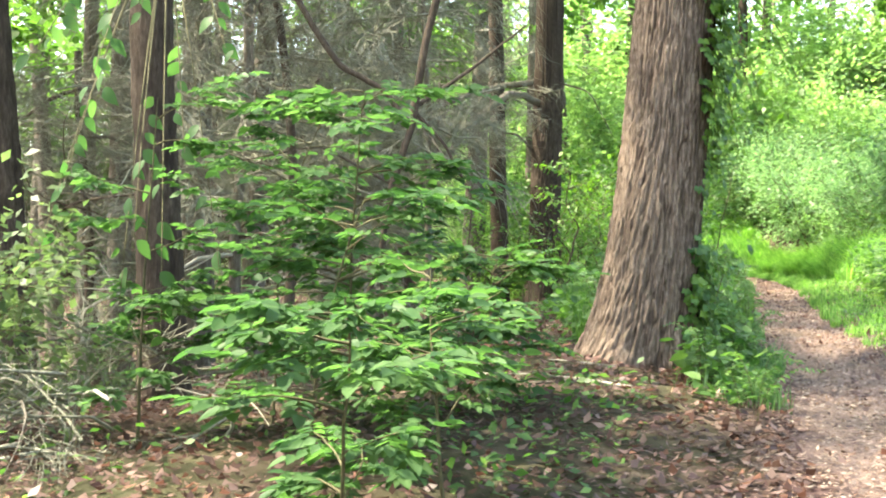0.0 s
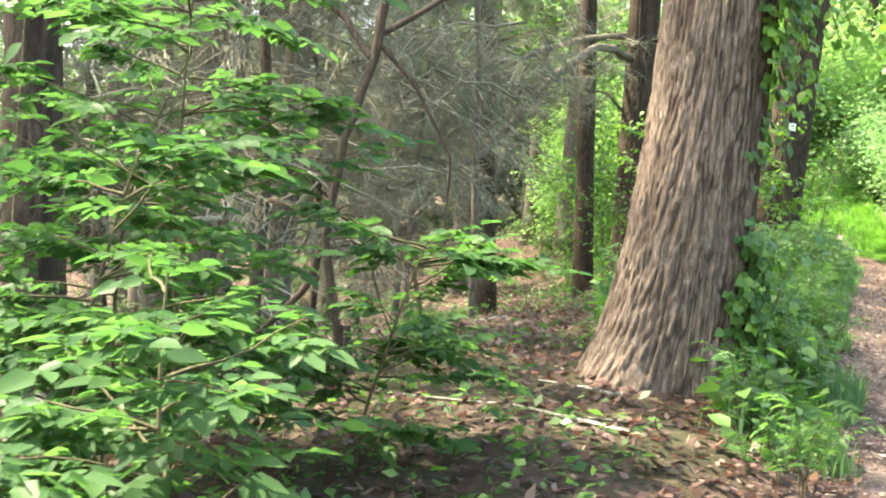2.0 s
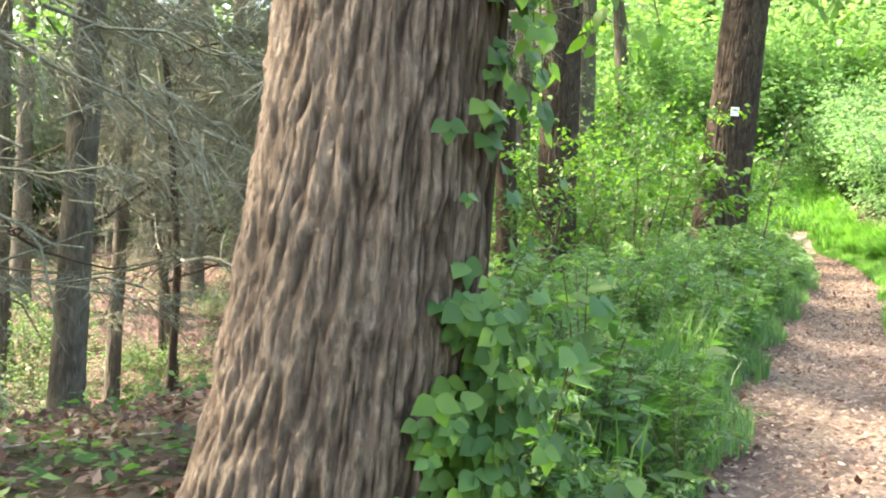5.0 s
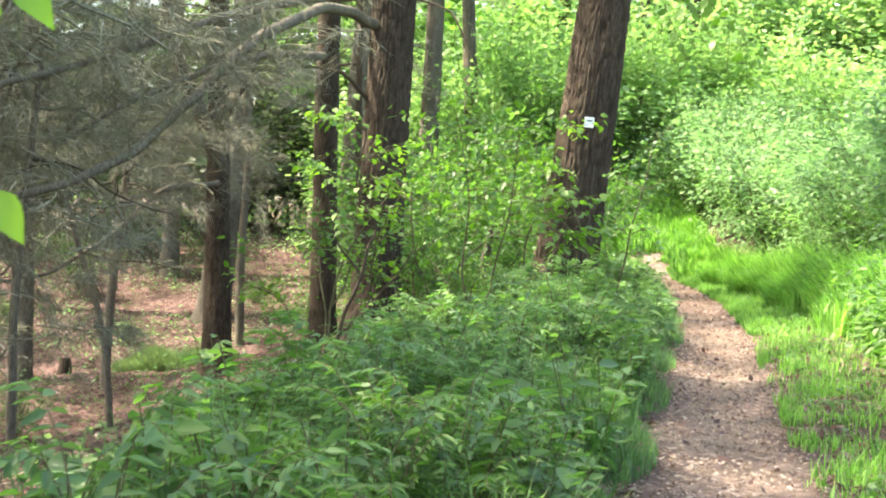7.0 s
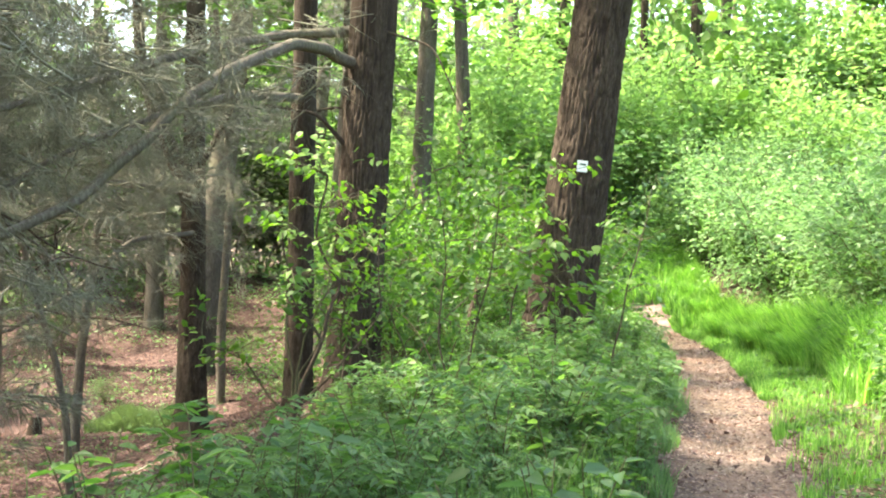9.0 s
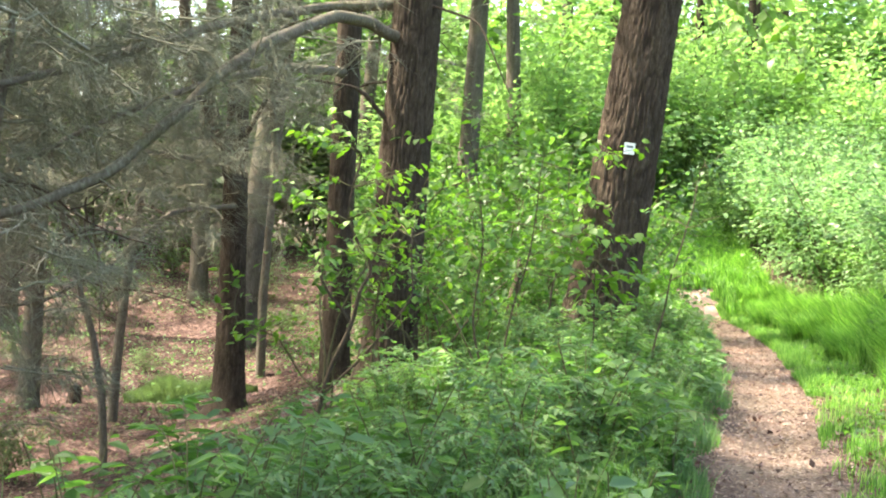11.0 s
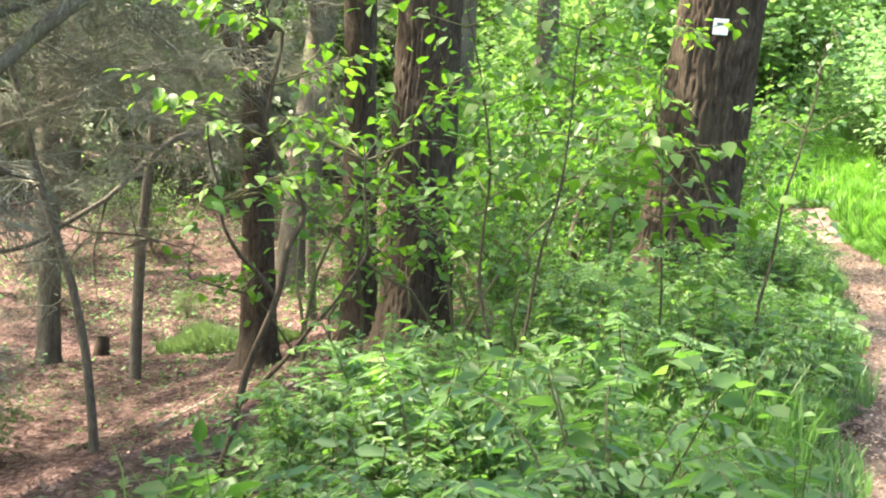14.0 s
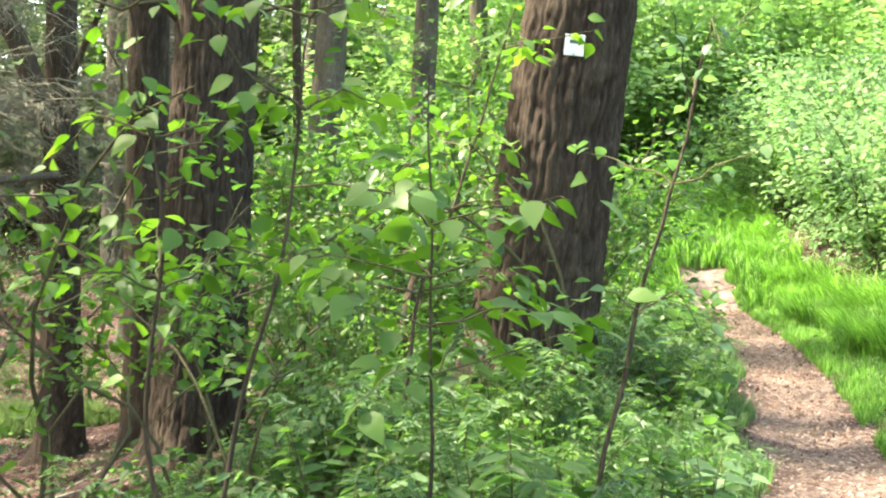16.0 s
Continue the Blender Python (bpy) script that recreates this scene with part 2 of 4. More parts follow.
def trunk_mesh(name, top, height, r0, r1, mat, sides=96, step=0.03, ridge=0.016, cells=34, flare=0.35, lobes=5, seed=1, flare_x=0.0):
    """A trunk with furrowed bark and a root flare; its foot is at the origin, its head at top (x, y)."""
    fine = int(min(height, 4.5) / step)
    z = np.concatenate([np.linspace(-0.3, min(height, 4.5), fine), np.linspace(min(height, 4.5), height, 12)[1:]]) if height > 4.5 else np.linspace(-0.3, height, fine)
    th = np.linspace(0, 2 * np.pi, sides, endpoint=False)
    Z, T = np.meshgrid(z, th, indexing="ij")
    k = np.clip(Z / height, 0, 1)
    r = r0 + (r1 - r0) * k
    zz = np.maximum(Z, -0.1)
    r = r * (1 + flare * np.exp(-zz / 0.22) * (0.55 + 0.45 * np.cos(lobes * T + seed)) + 0.1 * np.exp(-zz / 0.9))
    twist = T + 0.18 * np.sin(Z * 0.8 + seed)
    warp = grid_noise(twist, (Z + 1) * 2.2, 9, 60, seed + 5) * 0.5
    b = grid_noise(twist - warp * 0.4, (Z + 1) * 12.0, cells * 3, 300, seed + 1)
    meander = 3.4 * (grid_noise(T, (Z + 1) * 1.6, 9, 60, seed) - 0.5) + 1.5 * (grid_noise(T, (Z + 1) * 6.0, cells // 2, 120, seed + 9) - 0.5) + 0.9 * (grid_noise(T, (Z + 1) * 13.0, cells, 260, seed + 12) - 0.5)
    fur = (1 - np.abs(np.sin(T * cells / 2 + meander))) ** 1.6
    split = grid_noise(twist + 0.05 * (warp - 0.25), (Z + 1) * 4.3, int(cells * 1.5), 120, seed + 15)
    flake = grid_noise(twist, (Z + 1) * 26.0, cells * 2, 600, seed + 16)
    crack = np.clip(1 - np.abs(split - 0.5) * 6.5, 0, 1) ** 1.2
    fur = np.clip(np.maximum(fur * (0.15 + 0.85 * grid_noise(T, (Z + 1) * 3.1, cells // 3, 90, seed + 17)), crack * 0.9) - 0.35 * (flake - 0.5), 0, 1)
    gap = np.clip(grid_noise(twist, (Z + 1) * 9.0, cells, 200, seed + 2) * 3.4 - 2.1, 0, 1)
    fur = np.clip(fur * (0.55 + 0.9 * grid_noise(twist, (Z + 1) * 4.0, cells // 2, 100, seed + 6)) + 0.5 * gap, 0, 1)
    r = r - ridge * fur + ridge * 0.8 * (b - 0.5) + ridge * 0.75 * (flake - 0.5) + ridge * 1.0 * (grid_noise(T, (Z + 1) * 1.1, 5, 30, seed + 3) - 0.5)
    X = top[0] * k + r * np.cos(T) - flare_x * np.exp(-zz / 0.5) * (np.cos(T) < 0) * np.abs(np.cos(T))
    Y = top[1] * k + r * np.sin(T)
    V = np.stack([X, Y, Z], -1).reshape(-1, 3)
    n = len(z)
    i, j = np.meshgrid(np.arange(n - 1), np.arange(sides), indexing="ij")
    q = (j + 1) % sides
    F = np.stack([i * sides + j, i * sides + q, (i + 1) * sides + q, (i + 1) * sides + j], -1).reshape(-1, 4)
    me = mesh_of(name, V, F, mat, True)
    # mask for the painted furrow shade, strongest in the deepest grooves
    deep = me.attributes.new("furrow_shade_mask", "FLOAT", "POINT")
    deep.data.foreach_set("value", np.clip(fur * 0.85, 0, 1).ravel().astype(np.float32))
    return me


# ---- the lie of the land ----
PATH_Y = [-60, -6, 0, 5, 8, 10, 12.3, 14.7, 17.4, 19.3, 21.5, 23.6, 26.7, 28.8, 31.6, 33.8, 40, 45, 52, 120]
PATH_X = [-20, -2.0, 0.25, 1.95, 2.6, 2.97, 3.4, 4.0, 4.68, 5.1, 5.75, 6.12, 6.75, 7.1, 7.4, 7.6, 8.1, 8.2, 6.0, -20]
_ty = np.arange(-60, 120, 0.25)
_tx = np.convolve(np.pad(np.interp(_ty, PATH_Y, PATH_X), 6, "edge"), np.ones(13) / 13, "valid")


def path_x(y):
    return np.interp(y, _ty, _tx)


def height(x, y):
    x, y = np.asarray(x, float), np.asarray(y, float)
    u = x - path_x(y)
    along = np.interp(y, [-30, 0, 4, 7, 10, 14, 30, 60], [-0.6, 0.0, 0.14, 0.32, 0.47, 0.45, 0.36, 0.3])
    side = np.interp(u, [-60, -25, -14, -10, -8, -6.5, -5.2, -4, -2.6, -1.6, -0.6, 0, 0.6, 1.4, 2.6, 6, 14, 40],
                     [-1.0, -2.5, -2.75, -2.55, -2.05, -1.3, -0.6, -0.28, 0.02, 0.10, 0.05, 0, 0.03, 0.08, 0.34, 0.6, 1.1, 1.4])
    near = np.interp(y, [-5, 4, 12, 22, 36, 42, 50, 60], [0.35, 0.45, 0.75, 1.0, 0.95, 0.6, 0.15, -0.3])
    bank = 0.15 * np.interp(u, [0.8, 1.5], [0, 1]) * np.interp(y, [21, 29], [0, 1]) + 1.3 * np.interp(y, [34, 41], [0, 1]) * np.interp(u, [-3.5, -1.0, 4, 9], [0, 1, 1, 0.3])
    bumps = 0.05 * np.sin(x * 1.3 + 1.1 * np.sin(y * 0.7)) * np.cos(y * 0.9 + x * 0.4) + 0.12 * np.sin(x * 0.31 + 2) * np.sin(y * 0.23)
    return along + bank + side * np.where(u < 0, near, 1) + bumps * np.clip(np.abs(u) - 0.5, 0, 1.5)


def spread(lo, a, b, hi, fine, grow=1.25):
    mid = list(np.arange(a, b, fine))
    s, left, right = fine, [], []
    v = a
    while v > lo:
        s *= grow
        v -= s
        left.append(v)
    s, v = fine, mid[-1]
    while v < hi:
        s *= grow
        v += s
        right.append(v)
    return np.array(left[::-1] + mid + right)


gx, gy = spread(-900, -9, 12, 900, 0.14, 1.15), spread(-900, 2, 42, 1500, 0.16, 1.15)
GX, GY = np.meshgrid(gx, gy, indexing="ij")
GZ = height(GX, GY)
U = GX - path_x(GY)
rough = rng.normal(0, 1, GX.shape) * 0.012
GZ = GZ + np.where(np.abs(U) < 0.5, rough * 0.5, rough)
# the trodden line lies a little lower than its edges
GZ -= 0.05 * np.exp(-(U / 0.35) ** 2)
ii, jj = np.meshgrid(np.arange(len(gx) - 1), np.arange(len(gy) - 1), indexing="ij")
ny = len(gy)
gf = np.stack([ii * ny + jj, (ii + 1) * ny + jj, (ii + 1) * ny + jj + 1, ii * ny + jj + 1], -1).reshape(-1, 4)
ground_mesh = mesh_of("ground", np.stack([GX, GY, GZ], -1).reshape(-1, 3), gf, M_GROUND, True)
att = ground_mesh.attributes.new("trodden", "FLOAT", "POINT")
wig = 0.08 * np.sin(GY * 2.1) + 0.06 * np.sin(GY * 5.3 + 1)
att.data.foreach_set("value", np.clip(1.6 - np.abs(U + wig) / 0.32, 0, 1).ravel().astype(np.float32))
att = ground_mesh.attributes.new("grown", "FLOAT", "POINT")
grown = np.clip(U / 0.5 - 0.6, 0, 1) + np.clip((-U - 0.5) / 0.4, 0, 1) * np.clip((5.0 + U) / 1.5, 0, 1) * (GY > 3)
att.data.foreach_set("value", np.clip(grown, 0, 1).ravel().astype(np.float32))
tagged(new("ground", ground_mesh), "leaf-strewn woodland floor with a trodden dirt footpath", "ground", kind="structure")


def on_ground(x, y, up=0.0):
    return (float(x), float(y), float(height(x, y)) + up)


# ---- the large trees ----
def crown(n, size, leaf, mat, name, seed, flat=0.6):
    """A loose crown: clumps of leaves round limbs' ends, uneven, with gaps."""
    r = np.random.default_rng(seed)
    k = max(6, n // 70)
    c = r.normal(0, 1, (k, 3)) * np.array(size) * 0.5
    who = r.integers(0, k, n)
    sc = r.uniform(0.12, 0.3, k)[who][:, None] * max(size)
    P = c[who] + r.normal(0, 0.5, (n, 3)) * sc * np.array([1, 1, flat])
    D = r.normal(0, 1, (n, 3)) * [1, 1, 0.5]
    N = r.normal(0, 0.5, (n, 3)) + [0, 0, 1]
    return mesh_of(name, *leaves(P, D, N, r.uniform(0.7, 1.3, n) * leaf, 0.6, simple=True), mat)


# crowns mostly out of view overhead, added to shade and dapple the ground
CROWNS = [crown(1500, (3.4, 3.4, 2.4), 0.30, M_CANOPY, "crown", 50 + i) for i in range(3)]


def big_tree(place, label, top, tall, r0, r1, mat, crown_up=8.5, crown_size=1.0, kind_no=0, limbs=(), **kw):
    t = base("tree", place, label, "tree")
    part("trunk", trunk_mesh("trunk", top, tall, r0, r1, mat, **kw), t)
    for pts, ra in limbs:
        V, F = tube(pts, ra, 9)
        part("limb", mesh_of("limb", V, F, M_BARK_GREY if len(pts) > 24 else mat, True), t, "crooked bare limb")
    if crown_size:
        c = part("crown", CROWNS[kind_no % 3], t, "broken green leafy crown added overhead for its shade", (top[0], top[1], tall + 0.5))
        c.scale = (crown_size,) * 3
    return t


def limb(points, r0, r1, n=6):
    """A limb through given points, made a little crooked between them."""
    p = np.array(points, float)
    s = np.linspace(0, len(p) - 1, (len(p) - 1) * n + 1)
    q = np.stack([np.interp(s, np.arange(len(p)), p[:, i]) for i in range(3)], 1)
    q[1:-1] += rng.normal(0, 0.25 * (r0 + r1) / 2, (len(q) - 2, 3))
    q = np.concatenate([q[:1], (q[:-2] + 2 * q[1:-1] + q[2:]) / 4, q[-1:]])
    return q, np.linspace(r0, r1, len(q))


BIG = on_ground(1.34, 8.31)
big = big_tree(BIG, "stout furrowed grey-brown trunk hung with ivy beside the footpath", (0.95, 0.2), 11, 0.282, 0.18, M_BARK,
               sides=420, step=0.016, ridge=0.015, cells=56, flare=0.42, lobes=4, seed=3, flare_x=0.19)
TC = on_ground(4.33, 23.95)
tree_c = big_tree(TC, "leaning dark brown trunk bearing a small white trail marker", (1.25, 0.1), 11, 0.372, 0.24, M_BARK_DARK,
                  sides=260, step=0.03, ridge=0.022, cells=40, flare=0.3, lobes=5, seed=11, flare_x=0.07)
TB = on_ground(2.0, 25.4)
tree_b = big_tree(TB, "tall dark straight trunk with long crooked dead limbs", (0.38, 0.0), 12, 0.325, 0.235, M_BARK_DARK,
                  limbs=[limb([(0.05, 0, 4.1), (-0.4, -0.6, 4.25), (-0.75, -1.2, 4.2), (-1.3, -2.6, 3.65), (-1.65, -3.1, 3.25), (-2.0, -3.6, 2.75), (-2.4, -4.0, 2.25), (-3.0, -4.6, 1.85), (-3.8, -5.0, 1.6)], 0.08, 0.04),
                         limb([(0.05, 0.1, 4.6), (-0.9, -0.1, 4.5), (-1.9, -1.6, 4.0), (-2.9, -3.6, 3.2), (-3.6, -5.0, 2.75)], 0.07, 0.03),
                         limb([(0, 0, 3.0), (-0.5, -0.3, 3.5), (-1.1, -0.6, 3.55)], 0.035, 0.012),
                         limb([(0.2, -0.1, 4.6), (0.9, -0.7, 4.3), (1.3, -1.0, 3.4)], 0.02, 0.006)],
                  sides=220, step=0.035, ridge=0.018, cells=36, flare=0.3, seed=21)
tree_b2 = big_tree(on_ground(1.22, 27.0), "slim dark straight trunk beside a stouter one", (-0.1, 0.2), 12, 0.19, 0.135, M_BARK_DARK,
                   limbs=[limb([(-0.05, 0, 4.2), (-0.7, -1.2, 4.1), (-1.2, -2.7, 3.75), (-2.0, -4.4, 3.1), (-2.4, -5.6, 2.6)], 0.07, 0.02)],
                   sides=72, step=0.05, ridge=0.012, cells=18, flare=0.3, seed=31, kind_no=1)
tree_a = big_tree(on_ground(-0.95, 31.6), "dark forked trunk with dead branches on the leaf-covered slope", (-0.2, 0.3), 9, 0.265, 0.14, M_BARK_DARK,
                  limbs=[limb([(0, 0, 3.7), (-0.45, -0.2, 4.9), (-0.9, -0.3, 6.0), (-1.1, -0.3, 7.6)], 0.16, 0.09),
                         limb([(0.05, 0, 4.7), (0.5, -0.4, 5.4), (0.9, -0.8, 6.1)], 0.05, 0.02),
                         limb([(-0.05, -0.1, 3.5), (-0.8, -1.6, 3.35), (-1.55, -2.1, 2.5), (-2.4, -2.6, 1.9), (-3.2, -3.0, 1.75), (-3.9, -3.3, 1.85)], 0.05, 0.018),
                         limb([(-1.55, -2.1, 2.5), (-1.7, -2.2, 1.8), (-1.65, -2.2, 1.2)], 0.018, 0.006),
                         limb([(-0.3, -0.1, 4.2), (-1.3, -1.2, 4.3), (-2.6, -2.4, 3.5), (-3.6, -3.2, 2.9), (-4.8, -3.8, 2.7)], 0.06, 0.02)],
                  sides=72, step=0.05, ridge=0.012, cells=18, flare=0.6, lobes=3, seed=41, kind_no=2)

# trees farther off: x, y, radius, lean in x over the height, bark
FAR_TREES = [(-1.78, 8.0, 0.15, -0.1, 0), (-2.9, 14.8, 0.2, 0.0, 1), (-3.3, 9.8, 0.15, -0.3, 0), (-2.65, 16.7, 0.17, 0.2, 1),
             (-5.3, 34.4, 0.2, 0.0, 1), (-2.4, 41.0, 0.42, 0.3, 1), (0.9, 42.0, 0.4, 0.2, 1), (3.0, 43.0, 0.3, 0.1, 1), (4.6, 45.0, 0.26, -0.2, 1),
             (-7.5, 26.0, 0.2, 0.1, 1), (-9.5, 31.0, 0.25, -0.2, 1), (-4.6, 23.5, 0.12, 0.2, 1), (-8.5, 42.0, 0.3, 0.1, 1), (-13.0, 40.0, 0.3, 0.1, 1),
             (-4.6, 47.0, 0.28, 0.0, 1), (-0.5, 50.0, 0.3, 0.2, 1), (12.2, 50.8, 0.26, 0.0, 0), (14.0, 55.7, 0.28, 0.2, 1), (10.7, 52.0, 0.2, 0.0, 0),
             (18.5, 47.0, 0.3, 0.1, 1), (20.5, 52.0, 0.32, -0.1, 1), (8.0, 56.0, 0.3, 0.2, 1), (21.0, 42.0, 0.35, 0.3, 1), (-11.0, 50.0, 0.3, 0.1, 1), (11.6, 26.5, 0.28, 0.1, 1)]
# crown sizes steer the shade: none by the sunny verge, small near the start
for i, (x, y, r, ln, grey) in enumerate(FAR_TREES):
    far = y > 30
    big_tree(on_ground(x, y), ("straight grey-brown forest trunk with a leafy crown" if grey else "straight dark forest trunk with a leafy crown"),
             (ln * 3, 0.3), 9 + (i * 7) % 5, r, r * 0.65, M_BARK_GREY if grey else M_BARK_DARK, kind_no=i, crown_size=0.0 if (x > 4 and y < 40) else (0.8 if y < 12 else 1.15),
             sides=20 if far else 48, step=0.25 if far else 0.06, ridge=0.012, cells=14, flare=0.25, seed=60 + i)


# trees added mostly out of view, placed so their crowns shade the left side
for x, y, s_ in [(-8.8, 8.2, 0.9), (-8.2, 9.9, 1.2), (-8.8, 13.2, 1.2), (-9.4, 17.0, 1.1), (-9.0, 20.5, 1.1), (-5.2, 20.0, 1.15)]:
    big_tree(on_ground(x, y), "grey trunk with a full leafy crown, added to shade the wood", (0.1, 0.2), 9, 0.22, 0.14, M_BARK_GREY, sides=32, step=0.12, ridge=0.01, cells=14, seed=78, kind_no=2, crown_size=s_)

# ---- undergrowth ----
def herb_mesh(seed, tall, n_leaf, leaf, mat, width=0.55):
    r = np.random.default_rng(seed)
    P, D, N, L, stems = [], [], [], [], []
    for s in range(3):
        a = r.uniform(0, 6.28)
        lean = np.array([math.cos(a), math.sin(a), 0]) * r.uniform(0.1, 0.45)
        pts = np.array([lean * k ** 1.6 * tall + np.array([0, 0, k * tall * r.uniform(0.95, 1)]) for k in np.linspace(0, 1, 5)])
        pts[0, 2] = -0.05
        stems.append(tube(pts, np.linspace(0.004, 0.002, 5), 4))
        for i in range(n_leaf // 3):
            k = 0.3 + 0.7 * (i + r.random()) / (n_leaf / 3)
            q = np.array([np.interp(k * 4, range(5), pts[:, j]) for j in range(3)])
            b = i * 2.4 + r.uniform(-.4, .4)
            P.append(q)
            D.append([math.cos(b), math.sin(b), r.uniform(-0.1, 0.5)])
            N.append([r.normal(0, .5), r.normal(0, .5), 1])
            L.append(leaf * r.uniform(0.6, 1.25) * (1.15 - 0.4 * k))
    return mesh_of("branchwork", *join(stems), M_STEM), mesh_of("leafage", *leaves(P, D, N, L, width, 0.15, 0.3), mat)


def spray_mesh(seed, tall, stems_n, leaf, mat):
    """A weed of thin arching stems, each with two rows of narrow leaflets."""
    r = np.random.default_rng(seed)
    P, D, N, L, stems = [], [], [], [], []
    for s in range(stems_n):
        a = r.uniform(0, 6.28)
        out = np.array([math.cos(a), math.sin(a), 0])
        far = r.uniform(0.25, 0.75) * tall
        hi = tall * r.uniform(0.6, 1.05)
        pts = np.array([out * far * k ** 1.5 + np.array([0, 0, hi * math.sin(1.9 * k) / 1.0]) for k in np.linspace(0, 1, 7)])
        pts[0, 2] = -0.05
        stems.append(tube(pts, np.linspace(0.003, 0.0012, 7), 4))
        side = np.array([-out[1], out[0], 0])
        for i in range(13):
            k = 0.25 + 0.75 * i / 12
            q = np.array([np.interp(k * 6, range(7), pts[:, j]) for j in range(3)])
            for sg in (-1, 1):
                P.append(q), D.append(side * sg + out * 0.5 + r.normal(0, .2, 3)), N.append(np.array([0, 0, 1]) + r.normal(0, .3, 3)), L.append(leaf * r.uniform(.7, 1.2) * (1.1 - 0.5 * k))
    return mesh_of("branchwork", *join(stems), M_STEM), mesh_of("leafage", *leaves(P, D, N, L, 0.36, 0.15, 0.3), mat)


HERBS = [herb_mesh(100, 0.58, 30, 0.105, M_WEED, 0.45), herb_mesh(101, 0.42, 21, 0.14, M_WEED, 0.6), spray_mesh(102, 0.6, 6, 0.07, M_PALE),
         herb_mesh(103, 0.45, 24, 0.13, M_PALE, 0.42), spray_mesh(104, 0.5, 7, 0.06, M_SHRUB), spray_mesh(105, 0.6, 5, 0.085, M_WEED), herb_mesh(106, 0.5, 18, 0.16, M_THICKET, 0.5)]


def herb(x, y, k, turn, size):
    t = base("herb", on_ground(x, y), "leafy green herb in the undergrowth beside the footpath", "plant", "undergrowth herbs", turn, size)
    part("stalk", HERBS[k][0], t, kind="stuff")
    part("leafage", HERBS[k][1], t, kind="stuff")
    return t


hr = np.random.default_rng(5)
plots = []
while len(plots) < 1250:
    y = hr.uniform(6.6, 30)
    u = -0.58 - abs(hr.normal(0, 1.45)) if hr.random() < 0.86 else hr.uniform(1.3, 3)
    x = float(path_x(y)) + u
    if (-0.3 < x < 1.4 and y < 8.4) or u < np.interp(y, [8, 12, 20, 26], [-1.5, -2.0, -3.3, -4.6]) or (x - 1.34) ** 2 + (y - 8.31) ** 2 < 0.2 or (x - 4.33) ** 2 + (y - 23.95) ** 2 < 0.2 or (x - 2.0) ** 2 + (y - 25.4) ** 2 < 0.2:
        continue
    if (u < -2.6 and y < 20 and hr.random() < 0.7) or (y < 7.6 and hr.random() < 0.6) or (u > 0 and y < 14):
        continue
    plots.append((y, x, int(hr.choice(7, p=(.2, .13, .2, .12, .17, .12, .06))), hr.uniform(0, 6.28), hr.uniform(0.55, 1.1) * (0.7 if u > -0.9 else 1.0) * (0.95 + 0.3 * math.sin(y * 1.7 + 2 * math.sin(u * 2.2)))))
plots += [(14.2, 3.1, 3, 0.3, 1.25), (13.9, 2.85, 3, 1.3, 1.15), (14.5, 3.3, 3, 2.3, 1.25), (13.6, 2.7, 1, 0.9, 1.2), (18.6, 4.0, 1, 2.9, 1.3), (18.9, 3.7, 1, 0.4, 1.3), (19.4, 3.4, 1, 1.4, 1.2)]
plots.sort()
for y, x, k, turn, size in plots[:300]:
    herb(x, y, k, turn, size)
# the many farther herbs, joined
sets = {}
for y, x, k, turn, size in plots[300:]:
    for me in HERBS[k]:
        v = np.empty(len(me.vertices) * 3, np.float32)
        me.vertices.foreach_get("co", v)
        v = v.reshape(-1, 3) * size
        c, s = math.cos(turn), math.sin(turn)
        f = np.empty(len(me.loops), np.int32)
        me.loops.foreach_get("vertex_index", f)
        sets.setdefault(me.materials[0].name, []).append((np.stack([v[:, 0] * c - v[:, 1] * s + x, v[:, 0] * s + v[:, 1] * c + y, v[:, 2] + float(height(x, y))], 1), f.reshape(-1, 4)))
for mat_name, pieces in sets.items():
    tagged(new("herbs_beyond", mesh_of("herbs_beyond", *join(pieces), bpy.data.materials[mat_name])), "leafy green herbs crowding the ground farther along the footpath", "plants", kind="stuff")


def scatter_low(n, xy, leaf, tall, mat, name, label, seed, simple=True):
    """A low sheet of leaves over the ground, too many to count."""
    r = np.random.default_rng(seed)
    x, y = xy(r, n)
    z = height(x, y) + np.abs(r.normal(0, 1, len(x))) * tall * 0.6
    P = np.stack([x, y, z], 1)
    D = r.normal(0, 1, (len(x), 3)) * [1, 1, 0.35]
    N = r.normal(0, 0.4, (len(x), 3)) + [0, 0, 1]
    ob = new(name, mesh_of(name, *leaves(P, D, N, leaf * r.uniform(0.5, 1.4, len(x)), 0.6, 0.2, 0.15, simple), mat))
    return tagged(ob, label, "plants", kind="stuff")


def weeds_zone(r, n):
    y = r.uniform(5.5, 32, n)
    u = -0.6 - np.abs(r.normal(0, 1.6, n))
    keep = (u > np.interp(y, [8, 12, 20, 26], [-1.6, -2.3, -3.8, -5.2])) & (y > 7) & ((y > 8.4) | (path_x(y) + u > 1.45))
    return (path_x(y) + u)[keep], y[keep]


scatter_low(26000, weeds_zone, 0.10, 0.22, M_WEED, "undergrowth", "dense low green weeds beside the footpath", 200, False)


def slope_zone(r, n):
    y, x = r.uniform(12, 60, n), r.uniform(-16, 4, n)
    keep = (np.sin(x * 0.9 + np.sin(y * 0.5) * 2) + np.sin(y * 0.7 + x * 0.3) > np.interp(y, [20, 36], [0.15, -0.5])) & (x < path_x(y) - 3.5)
    return x[keep], y[keep]


